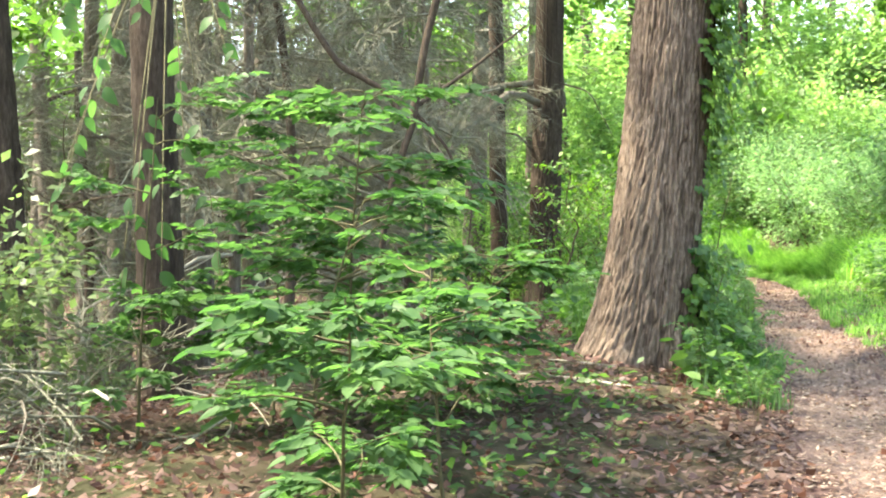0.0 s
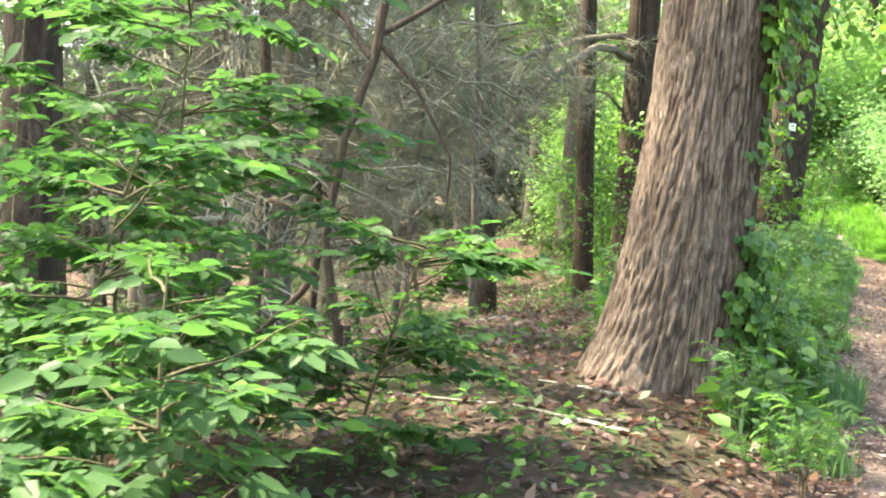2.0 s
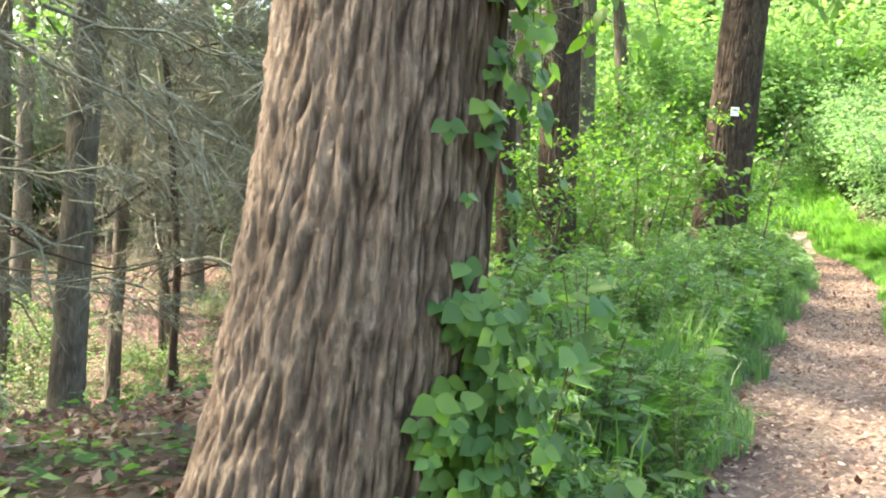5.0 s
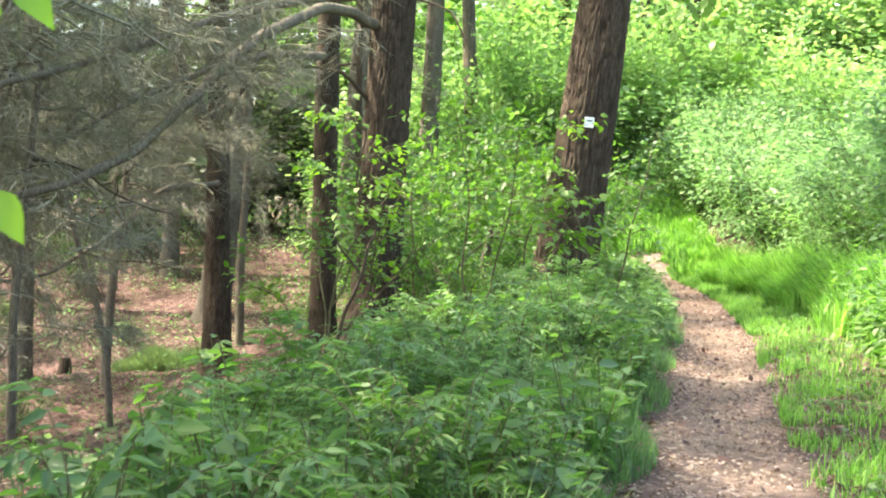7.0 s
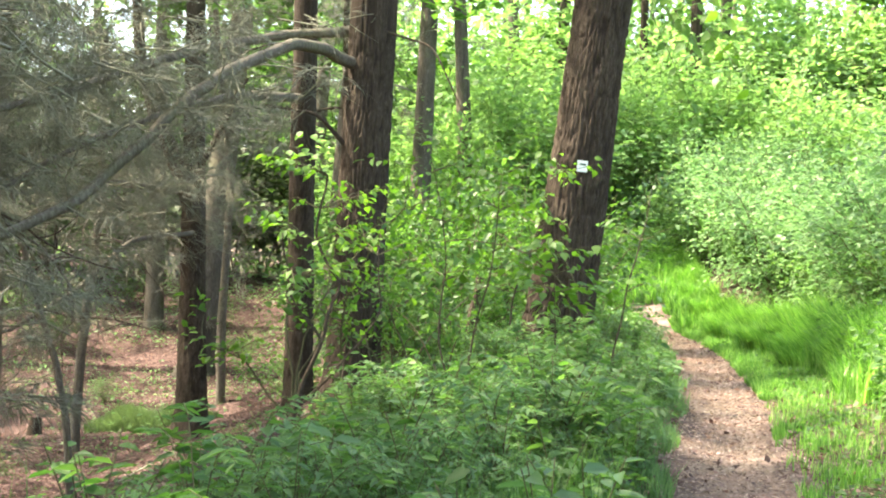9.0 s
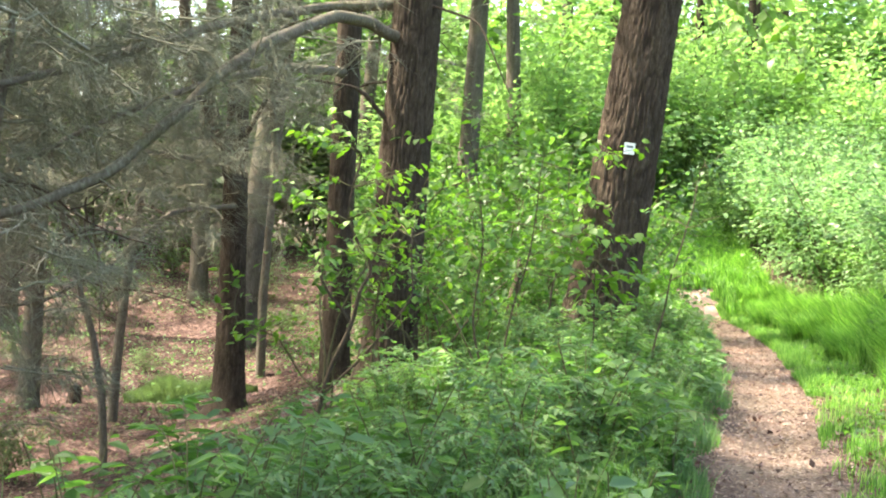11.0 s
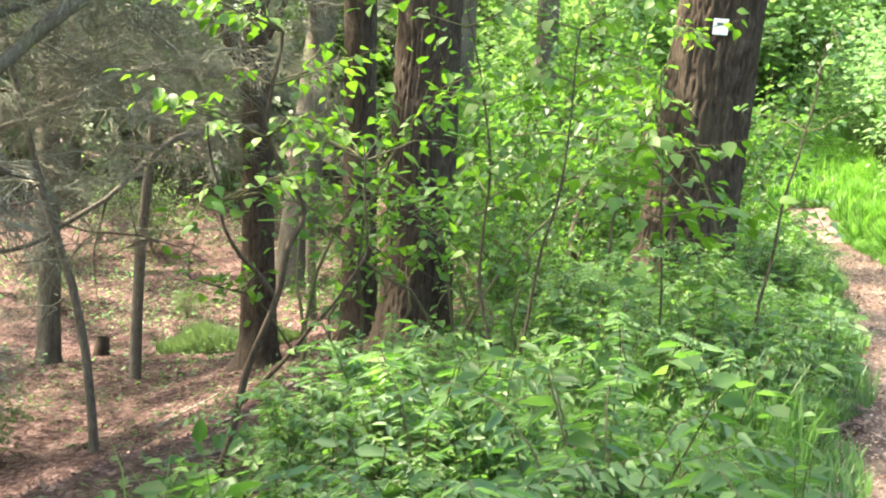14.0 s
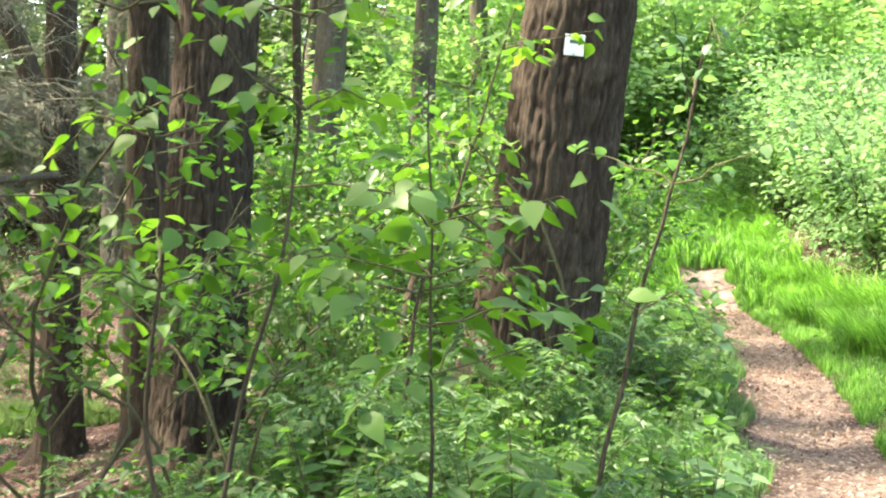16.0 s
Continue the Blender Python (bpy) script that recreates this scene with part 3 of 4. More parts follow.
scatter_low(46000, slope_zone, 0.07, 0.12, M_DULL, "slope_plants", "sparse low green plants on the leafy slope", 201)


def hillside_zone(r, n):
    y, x = r.uniform(33, 62, n), r.uniform(-17, 5, n)
    keep = (np.sin(x * 1.3 + np.sin(y * 0.7) * 2) + np.sin(y * 0.9 + x * 0.5) > -0.3) & (x < path_x(y) - 3.5)
    return x[keep], y[keep]


scatter_low(22000, hillside_zone, 0.1, 0.3, M_THICKET, "hillside_plants", "pale green ferny plants on the sunny hillside", 208)


def right_zone(r, n):
    y, u = r.uniform(10, 60, n), r.uniform(2.4, 16, n)
    return path_x(y) + u, y


scatter_low(40000, right_zone, 0.085, 0.6, M_PALE, "bramble_undergrowth", "dense bright green bramble beyond the grass verge", 202)


def bend_zone(r, n):
    y, u = r.uniform(40.5, 54, n), 1.0 + np.abs(r.normal(0, 3.2, n))
    return 8.0 + np.clip(45 - y, -9, 9) * -0.06 + u, y


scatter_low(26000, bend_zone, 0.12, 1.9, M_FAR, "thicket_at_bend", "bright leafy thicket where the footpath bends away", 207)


def near_zone(r, n):
    y, u = r.uniform(4.5, 16, n), -1.2 - np.abs(r.normal(0, 1.6, n))
    keep = np.sin(u * 2.3 + y) + np.sin(y * 1.9 - u) > -0.4
    return (path_x(y) + u)[keep], y[keep]


scatter_low(5000, near_zone, 0.055, 0.13, M_WEED, "sparse_plants", "sparse low green seedlings growing through the leaf litter", 204)
k_ = np.random.default_rng(77)
for i in range(70):
    y = k_.uniform(5.5, 34)
    x = float(path_x(y)) - k_.uniform(2.0, 9.5) * min(1, 0.35 + y / 26)
    a, ln = k_.uniform(0, 3.14), k_.uniform(0.4, 1.6)
    s_ = np.linspace(-0.5, 0.5, 7)
    qx, qy = x + np.cos(a) * s_ * ln + k_.normal(0, .02, 7), y + np.sin(a) * s_ * ln + k_.normal(0, .02, 7)
    q = np.stack([qx - x, qy - y, height(qx, qy) - float(height(x, y)) + 0.012], 1)
    ob = new("fallen_stick", mesh_of("fallen_stick", *tube(q, np.linspace(0.014, 0.005, 7) * k_.uniform(.6, 1.4), 5), M_TWIG_PALE if i % 3 else M_BARK_GREY, True))
    ob.location = on_ground(x, y)
    tagged(ob, "bare weathered stick fallen on the leaf litter", "stick", "fallen sticks")

# dry leaves on the floor
def dry_zone(r, n):
    y = r.uniform(2, 48, n) ** 1.0
    u = np.where(r.random(n) < 0.3, r.normal(0, 0.75, n), r.uniform(-15, 0.8, n))
    keep = ~((np.abs(u) < 0.45) & (r.random(n) < 0.93))
    return (path_x(y) + u)[keep], y[keep]


def dry_leaves(n, seed, zone=dry_zone):
    r = np.random.default_rng(seed)
    x, y = zone(r, n)
    P = np.stack([x, y, height(x, y) + r.uniform(0.0, 0.035, len(x))], 1)
    D = r.normal(0, 1, (len(x), 3)) * [1, 1, 0.25]
    N = r.normal(0, 0.3, (len(x), 3)) + [0, 0, 1]
    ob = new("leaf_litter", mesh_of("leaf_litter", *leaves(P, D, N, r.uniform(0.025, 0.075, len(x)), 0.6, 0.5, -0.2, True), M_DRY))
    tagged(ob, "brown and buff fallen dry leaves covering the floor", "leaf litter", kind="stuff")


def near_dry_zone(r, n):
    y = r.uniform(1, 16, n)
    return path_x(y) - 0.5 - 6.5 * r.random(n), y


dry_leaves(120000, 210)
dry_leaves(22000, 212, near_dry_zone)


def chaff(n, seed):
    r = np.random.default_rng(seed)
    y = r.uniform(2, 34, n)
    x = path_x(y) + r.normal(0, 0.42, n)
    P = np.stack([x, y, height(x, y) + r.uniform(0.002, 0.012, n)], 1)
    D = r.normal(0, 1, (n, 3)) * [1, 1, 0.15]
    N = r.normal(0, 0.3, (n, 3)) + [0, 0, 1]
    tagged(new("path_litter", mesh_of("path_litter", *leaves(P, D, N, r.uniform(0.01, 0.045, n), 0.45, 0.4, -0.1, True), M_CHAFF)), "small pale chips and leaf scraps trodden into the footpath", "leaf litter", kind="stuff")


chaff(70000, 211)


# grass
def grass(n, zone, tall, lean, mat, name, label, seed, wide=0.006):
    r = np.random.default_rng(seed)
    x, y, k = zone(r, n)
    m = len(x)
    P = np.stack([x, y, height(x, y) - 0.01], 1)
    h = (tall * k * r.uniform(0.5, 1.15, m) * (0.85 + 0.2 * np.sin(x * 5.1 + y * 3.3) + 0.12 * np.sin(y * 8.3 - x * 2.7)))[:, None]
    a = r.uniform(0, 6.28, m)
    d = np.stack([np.cos(a), np.sin(a), np.zeros(m)], 1) * r.uniform(0.1, 0.7, m)[:, None] + np.array(lean) * (0.6 + 0.8 * np.sin(x * 4.3 + 2 * np.sin(y * 3.1)))[:, None]
    s = np.stack([-np.sin(a), np.cos(a), np.zeros(m)], 1) * wide
    up = np.array([0, 0, 1.0])
    V = np.stack([P - s, P + s, P + h * (0.55 * up + 0.25 * d) + s * .8, P + h * (0.9 * up + 0.9 * d), P + h * (0.55 * up + 0.25 * d) - s * .8], 1)
    b = (np.arange(m) * 5)[:, None]
    F = np.concatenate([b + [0, 1, 2, 4], b + [4, 2, 3, 3]], 0)
    F3 = np.concatenate([b + [0, 1, 2], b + [0, 2, 4], b + [4, 2, 3]], 0)
    return tagged(new(name, mesh_of(name, V.reshape(-1, 3), F3, mat)), label, "grass", kind="stuff")


def verge_zone(r, n):
    y = r.uniform(20, 46, n)
    u = np.interp(y, [20, 25, 30], [1.2, 1.0, 0.8]) + 0.12 * np.sin(y * 1.7) + np.abs(r.normal(0, 0.6, n))
    keep = (u < np.interp(y, [24, 30, 36], [2.1, 1.8, 1.5])) & ((y > 23) | (r.random(n) < (y - 20) / 3))
    return (path_x(y) + u)[keep], y[keep], np.clip((u - 0.6) * 1.0, 0.6, 1.0)[keep]


def edge_zone(r, n):
    y = r.uniform(8, 36, n)
    side = np.ones(n)
    y = np.where((y < 22) & (r.random(n) < 0.4), y + 14, y)
    u = 0.34 + np.abs(r.normal(0, 0.42, n))
    x = path_x(y) + u
    clump = np.sin(x * 7.1 + 2 * np.sin(y * 3.7)) + np.sin(y * 6.3 + 2 * np.sin(x * 4.1)) + r.normal(0, 0.5, n) + np.clip(u - 0.55, -0.3, 0.6) * 2 + np.where(y > 22, 1.0, 0.0)
    keep = clump > 0.25
    return x[keep], y[keep], (0.6 + 0.9 * r.random(n))[keep]


def tuft_zone(r, n):
    y = r.uniform(9, 28, n)
    u = -0.6 - np.abs(r.normal(0, 1.3, n))
    keep = (u > np.interp(y, [8, 12, 20], [-1.7, -2.2, -3.8])) & (np.sin(y * 1.9 + u * 2) > -0.3)
    return (path_x(y) + u)[keep], y[keep], np.ones(keep.sum())


grass(60000, verge_zone, 0.72, (-0.35, -0.12, 0), M_GRASS, "tall_grass", "tall bright green grass arching along the footpath", 220, 0.010)


def rise_zone(r, n):
    y, u = r.uniform(33.8, 41, n), r.uniform(-1.7, 1.1, n)
    keep = (y > 36.5) | (np.abs(u) > 0.45)
    return (path_x(y) + u)[keep], y[keep], r.uniform(0.5, 1.1, keep.sum())


grass(15000, rise_zone, 0.6, (-0.2, -0.1, 0), M_GRASS, "rise_grass", "bright green grass on the sunny rise where the footpath bends", 224, 0.014)
grass(60000, edge_zone, 0.13, (0, 0, 0), M_GRASS, "short_grass", "short bright green grass at the footpath's sunny edge", 221, 0.004)


def left_edge(r, n):
    y = r.uniform(7, 34, n)
    return path_x(y) - 0.45 - np.abs(r.normal(0, 0.22, n)) + 0.08 * np.sin(y * 3.1), y, r.uniform(0.4, 1.2, n)


def edge_weeds(r, n):
    y = r.uniform(8, 34, n)
    u = 0.55 + np.abs(r.normal(0, 0.5, n))
    keep = np.sin(y * 2.3 + 2 * np.sin(u * 3)) + np.sin(y * 5.1) > 0.0
    return (path_x(y) + u)[keep], y[keep]


scatter_low(9000, edge_weeds, 0.05, 0.1, M_SHRUB, "edge_weeds", "low broad-leaved weeds among the grass by the footpath", 209)
grass(16000, left_edge, 0.2, (0, 0, 0), M_PALE, "path_grass", "thin green grass along the footpath", 223, 0.004)
grass(20000, tuft_zone, 0.5, (0, 0, 0), M_WEED, "wood_grass", "thin dark green wood grass among the weeds", 222, 0.004)


def bramble_zone(r, n):
    y = r.uniform(14, 25, n)
    u = 1.25 + np.abs(r.normal(0, 0.9, n))
    return path_x(y) + u, y


scatter_low(20000, bramble_zone, 0.085, 0.42, M_WEED, "bramble_edge", "low leafy green brambles along the footpath", 203, False)

# ---- shrubs ----
def shrub_mesh(seed, size, n, leaf, mat, stems=7, bare=2, spread_out=1.0):
    r = np.random.default_rng(seed)
    w, h = size
    tubes, tips = [], []
    for s in range(stems):
        a = r.uniform(0, 6.28)
        out = r.uniform(0.15, 0.9) * spread_out
        q = wander((0, 0, -0.05), (math.cos(a) * out, math.sin(a) * out, 1.3), h * r.uniform(0.8, 1.15), 8, 0.16 if spread_out == 1 else 0.3, 0, r)
        tubes.append(tube(q, np.linspace(0.014, 0.004, len(q)), 5))
        tips += list(q[bare:])
        for _ in range(4):
            k = r.integers(bare, 8)
            b = wander(q[k], r.normal(0, 1, 3) * [1, 1, .4] + [0, 0, .35], w * 0.55, 5, 0.25, 0, r)
            tubes.append(tube(b, np.linspace(0.006, 0.002, len(b)), 4))
            tips += list(b[1:])
    tips = np.array(tips)
    who = r.integers(0, len(tips), n)
    P = tips[who] + r.normal(0, 0.075, (n, 3)) * w
    P[:, 2] = np.maximum(P[:, 2], 0.08)
    D = (P - [0, 0, h * 0.3]) * [1, 1, 0.2] + r.normal(0, 0.5, (n, 3))
    N = r.normal(0, 0.45, (n, 3)) + [0, 0, 1]
    return mesh_of("branchwork", *join(tubes), M_STEM, True), mesh_of("foliage", *leaves(P, D, N, leaf * r.uniform(0.6, 1.3, n), 0.6, 0.2, 0.25, n > 1600), mat)


SHRUBS = {"mid": [shrub_mesh(300 + i, (1.3, 1.7), 1500, 0.075, M_SHRUB) for i in range(3)],
          "pale": [shrub_mesh(310 + i, (1.8, 2.6), 2900, 0.1, M_THICKET if i else M_PALE, 9) for i in range(3)],
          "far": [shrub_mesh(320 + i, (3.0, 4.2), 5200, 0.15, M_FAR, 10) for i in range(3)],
          "hazy": [shrub_mesh(350 + i, (3.0, 4.2), 4200, 0.15, M_DULL, 10) for i in range(2)],
          "thin": [shrub_mesh(330 + i, (1.1, 2.2), 170, 0.085, M_YELLOW if i == 1 else M_SHRUB, 2, 4, 0.25) for i in range(4)],
          "dull": [shrub_mesh(340 + i, (1.6, 1.6), 1700, 0.09, M_DULL, 6) for i in range(2)]}


def shrub(x, y, sort, k, size, label, turn=0.0):
    pair = SHRUBS[sort][k % len(SHRUBS[sort])]
    t = base("shrub", on_ground(x, y), label, "shrub", "shrubs", turn, size)
    part("branchwork", pair[0], t, kind="stuff")
    part("foliage", pair[1], t, kind="stuff")
    return t


sr = np.random.default_rng(9)
# behind and between the trees on the near side of the footpath
for i, (x, y, s) in enumerate([(3.0, 27.2, 1.0), (3.7, 28.3, 1.2), (2.6, 29.2, 1.3), (4.2, 30.1, 1.4), (1.8, 29.8, 0.9), (5.2, 29.4, 1.0), (3.4, 31.8, 1.6), (5.5, 32.3, 1.4),
                               (2.4, 33.2, 1.5), (4.6, 34.5, 1.7), (3.3, 25.9, 0.7), (2.9, 24.6, 0.6), (1.1, 28.6, 0.6), (4.95, 25.8, 0.6), (3.4, 36.5, 1.9), (2.0, 37.5, 1.6), (3.6, 41.0, 1.8)]):
    shrub(x, y, "mid", i, s * 1.15, "bushy bright green shrub among the tree trunks", i * 1.3)
for i, (x, y, s) in enumerate([(1.5, 22.0, 1.2), (2.0, 21.9, 1.15), (2.6, 23.2, 1.1), (2.5, 22.4, 1.0), (4.75, 23.4, 1.15), (1.5, 23.6, 1.1), (3.0, 21.5, 0.8)]):
    shrub(x, y, "thin", i, s, "thin young bright green sapling with sparse leaves", i * 2.1)
# the pale thicket beyond the grass verge
for i in range(70):
    y = 18 + 31 * sr.random()
    u = 3.1 + 9.5 * sr.random() ** 1.2
    shrub(float(path_x(y)) + u, y, "pale" if i % 4 else "mid", i, sr.uniform(0.85, 1.35) * (1 + 0.02 * u), "dense pale green thicket shrub beyond the grass verge", sr.uniform(0, 6.28))
for i in range(34):
    y = 22.5 + 19 * (i + sr.random()) / 34
    shrub(float(path_x(y)) + float(np.interp(y, [24, 30, 36, 40], [3.0, 2.7, 2.3, 1.9])) + sr.uniform(-0.1, 0.9), y, "pale" if i % 3 else "mid", i, sr.uniform(0.7, 0.92) * (1 + 0.02 * (y - 22)), "low pale green shrub at the back of the tall grass", sr.uniform(0, 6.28))
for i in range(120):
    a = -0.72 + 1.5 * (i % 60 + sr.random()) / 60
    d = sr.uniform(36, 44) if i < 60 else sr.uniform(46, 56)
    x, y = 3 + math.sin(a) * d, 8 + math.cos(a) * d
    if x < 0.6:
        if i >= 60:
            shrub(x, y, "hazy", i, sr.uniform(0.9, 1.5) * (0.8 if d < 44 else 1.7), "distant dull green forest shrub", sr.uniform(0, 6.28))
    else:
        shrub(x, y, "far", i, sr.uniform(0.9, 1.5) * (1.0 if i < 60 else 1.9), "distant bright leafy forest shrub", sr.uniform(0, 6.28))
for i, (x, y, s) in enumerate([(-3.5, 28, .6), (-6.5, 22, 1), (-5.5, 17, 1), (-4.0, 13, 1.0), (-8, 29, 1), (-10, 36, 1.1), (-6.5, 44, 1.2), (-3.6, 8.0, 1.0), (-2.6, 6.5, 0.8), (-3.0, 19.5, 0.6), (-4.8, 26, .8), (-4.2, 19.0, .55), (-5.2, 21.5, .6), (-3.4, 17.5, .45), (-6.0, 25, .7), (-4.9, 23.5, .45), (-2.6, 19.5, .35), (-7.5, 33, .5), (-3.9, 38, .35), (-2.9, 47, 1.0), (-6, 50, 1.2), (0.5, 46, 1.2), (-7.2, 39, .6), (-1.6, 43, .5)]):
    shrub(x, y, "dull", i, s, "dull green shrub in the shade of the wood", i * 0.9)


# ---- the sapling with compound leaves, close to the start ----
def compound_sapling(seed, tall, wide, n_branch):
    r = np.random.default_rng(seed)
    tubes, P, D, N, L = [], [], [], [], []
    main = wander((0, 0, -0.1), (0.05, 0, 1), tall, 8, 0.08, 0, r)
    tubes.append(tube(main, np.linspace(0.010, 0.003, len(main)), 6))
    for i in range(n_branch):
        k = r.uniform(1.5, 8)
        q = np.array([np.interp(k, range(9), main[:, j]) for j in range(3)])
        a = r.uniform(0, 6.28)
        b = wander(q, (math.cos(a), math.sin(a), 0.35), wide * r.uniform(0.4, 1.0), 5, 0.12, 0.04, r)
        tubes.append(tube(b, np.linspace(0.005, 0.0015, 6), 4))
        for m in range(2, 6):
            for _ in range(3):
                aa = a + r.uniform(-1.6, 1.6)
                rd = np.array([math.cos(aa), math.sin(aa), r.uniform(-0.35, 0.25)])
                side = np.array([-rd[1], rd[0], 0])
                tilt = r.normal(0, .3, 3)
                big_ = r.uniform(0.5, 0.9)
                for j in range(3):
                    o = b[m] + rd * (0.03 + 0.05 * j) * big_
                    for sgn in (-1, 1):
                        P.append(o), D.append(rd * 0.6 + side * sgn + r.normal(0, .15, 3)), N.append(np.array([0, 0, 1]) + tilt + r.normal(0, .15, 3)), L.append(0.075 * big_)
                P.append(b[m] + rd * 0.15 * big_), D.append(rd), N.append(np.array([0, 0, 1]) + tilt), L.append(0.1 * big_)
    return mesh_of("branchwork", *join(tubes), M_STEM, True), mesh_of("foliage", *leaves(P, D, N, L, 0.6, 0.1, 0.2), M_SAP)


for i, (x, y, tall, wide, nb, sd) in enumerate([(-0.3, 3.75, 1.05, 0.4, 16, 400), (0.0, 4.5, 1.0, 0.45, 16, 401), (-0.5, 6.1, 1.75, 0.7, 42, 402), (0.05, 6.5, 0.95, 0.5, 26, 404), (-0.9, 6.5, 1.8, 0.7, 30, 405), (-0.6, 5.4, 1.25, 0.6, 22, 406), (-1.5, 6.1, 1.8, 0.5, 18, 407)]):
    s, f = compound_sapling(sd, tall, wide, nb)
    t = base("sapling", on_ground(x, y), "young sapling with many small paired green leaflets", "sapling", "saplings", 0, 1)
    part("branchwork", s, t, kind="stuff")
    part("foliage", f, t, kind="stuff")


# ---- dead cedars: crooked limbs and masses of fine grey twigs ----
def twig_mass(n, centre, size, length, mat, name, seed, thick=0.004, hang=0.5):
    r = np.random.default_rng(seed)
    m = max(8, n // 60)
    heads = np.array(centre) + r.normal(0, 0.5, (m, 3)) * np.array(size)
    aim = unit(r.normal(0, 1, (m, 3)) * [1, 1, 0.35])
    who = r.integers(0, m, n)
    t = r.uniform(0, 1, n)[:, None]
    P = heads[who] + aim[who] * t * 0.9 + r.normal(0, 0.05, (n, 3))
    D = unit(aim[who] + r.normal(0, 0.55, (n, 3)) + [0, 0, -hang])
    S = unit(np.cross(D, r.normal(0, 1, (n, 3)))) * thick
    Ln = (length * r.uniform(0.3, 1.2, n))[:, None]
    mid = P + D * Ln * .5 + r.normal(0, 0.03, (n, 3))
    end = P + D * Ln + r.normal(0, 0.05, (n, 3)) + np.array([0, 0, -0.06])
    V = np.stack([P - S, P + S, mid + S * .7, end, mid - S * .7], 1)
    b = (np.arange(n) * 5)[:, None]
    F = np.concatenate([b + [0, 1, 2], b + [0, 2, 4], b + [4, 2, 3]], 0)
    main = []
    for i in range(m):
        q = np.stack([heads[i] + aim[i] * k for k in np.linspace(-0.15, 0.95, 5)]) + r.normal(0, 0.03, (5, 3))
        tv, tf = tube(q, np.linspace(0.010, 0.003, 5), 4)
        main.append((tv, np.concatenate([tf[:, [0, 1, 2]], tf[:, [0, 2, 3]]])))
    return mesh_of(name, *join([(V.reshape(-1, 3), F)] + main), mat)


def dead_cedar(x, y, tall, r0, n, seed, limbs=8, spread_=2.0, low=0.6, lean=(0.0, 0.0), label="dead cedar with crooked grey limbs and fine bare twigs"):
    r = np.random.default_rng(seed)
    t = base("dead_cedar", on_ground(x, y), label, "dead tree", "dead cedars")
    main = wander((0, 0, -0.2), (lean[0], lean[1], 1), tall, 9, 0.05, 0, r)
    part("trunk", mesh_of("trunk", *tube(main, np.linspace(r0, r0 * 0.5, 10), 10), M_BARK_GREY if seed % 2 else M_BARK_DARK, True), t)
    for i in range(limbs):
        k = r.uniform(low / tall * 9, 8.5)
        q = np.array([np.interp(k, range(10), main[:, j]) for j in range(3)])
        a = i * 2.4 + r.uniform(-.4, .4)
        b = wander(q, (math.cos(a), math.sin(a), r.uniform(-0.3, 0.5)), spread_ * r.uniform(0.6, 1.1), 8, 0.2, 0.05, r)
        sub = [tube(b, np.linspace(r0 * 0.32, 0.006, len(b)), 6)]
        for _ in range(5):
            c = wander(b[r.integers(2, 8)], r.normal(0, 1, 3) * [1, 1, .6], spread_ * r.uniform(.25, .5), 5, 0.25, 0.05, r)
            sub.append(tube(c, np.linspace(0.010, 0.003, len(c)), 5))
        part("limb", mesh_of("limb", *join(sub), (M_TWIG, M_BARK_DARK, M_TWIG_PALE, M_BARK_GREY)[i % 4], True), t, "bare crooked limb")
    part("brushwood", twig_mass(int(n * 0.5), (lean[0] * tall * .5, lean[1] * tall * .5, (tall + low) * 0.55), (spread_ * 0.75, spread_ * 0.75, tall * 0.42), 0.38, M_TWIG, "twigs", seed + 1, 0.0048), t, "mass of fine bare grey twigs", kind="stuff")
    return t


for i, (x, y, tall, r0, n, limbs, sp, low) in enumerate([
        (-1.3, 10.4, 4.6, 0.05, 9000, 9, 1.7, 0.9), (-2.1, 12.7, 5.5, 0.07, 14000, 10, 2.1, 0.9), (-4.4, 16.0, 5.5, 0.09, 14000, 10, 2.2, 1.2), (-1.57, 21.2, 5.6, 0.055, 14000, 10, 1.8, 2.3),
        (-3.4, 22.5, 6.5, 0.07, 22000, 12, 2.4, 2.3), (-2.0, 27.7, 6.5, 0.06, 18000, 11, 2.0, 2.9), (-4.9, 28.0, 7.0, 0.10, 22000, 11, 2.6, 2.4), (-3.3, 33.0, 8.0, 0.10, 22000, 10, 2.4, 3.9), (-7.0, 34.0, 8.0, 0.12, 20000, 10, 2.8, 3.0),
        (-1.2, 37.0, 9.0, 0.11, 18000, 10, 2.4, 4.6), (1.4, 36.0, 9.0, 0.1, 9000, 8, 2.2, 5.0), (13.5, 31.0, 7.5, 0.12, 7000, 10, 2.4, 2.6), (-5.9, 13.5, 5.5, 0.1, 9000, 9, 2.2, 0.8), (-0.2, 16.0, 5.6, 0.05, 9000, 8, 1.5, 2.9)]):
    dead_cedar(x, y, tall, r0, n, 500 + 3 * i, limbs, sp, low)

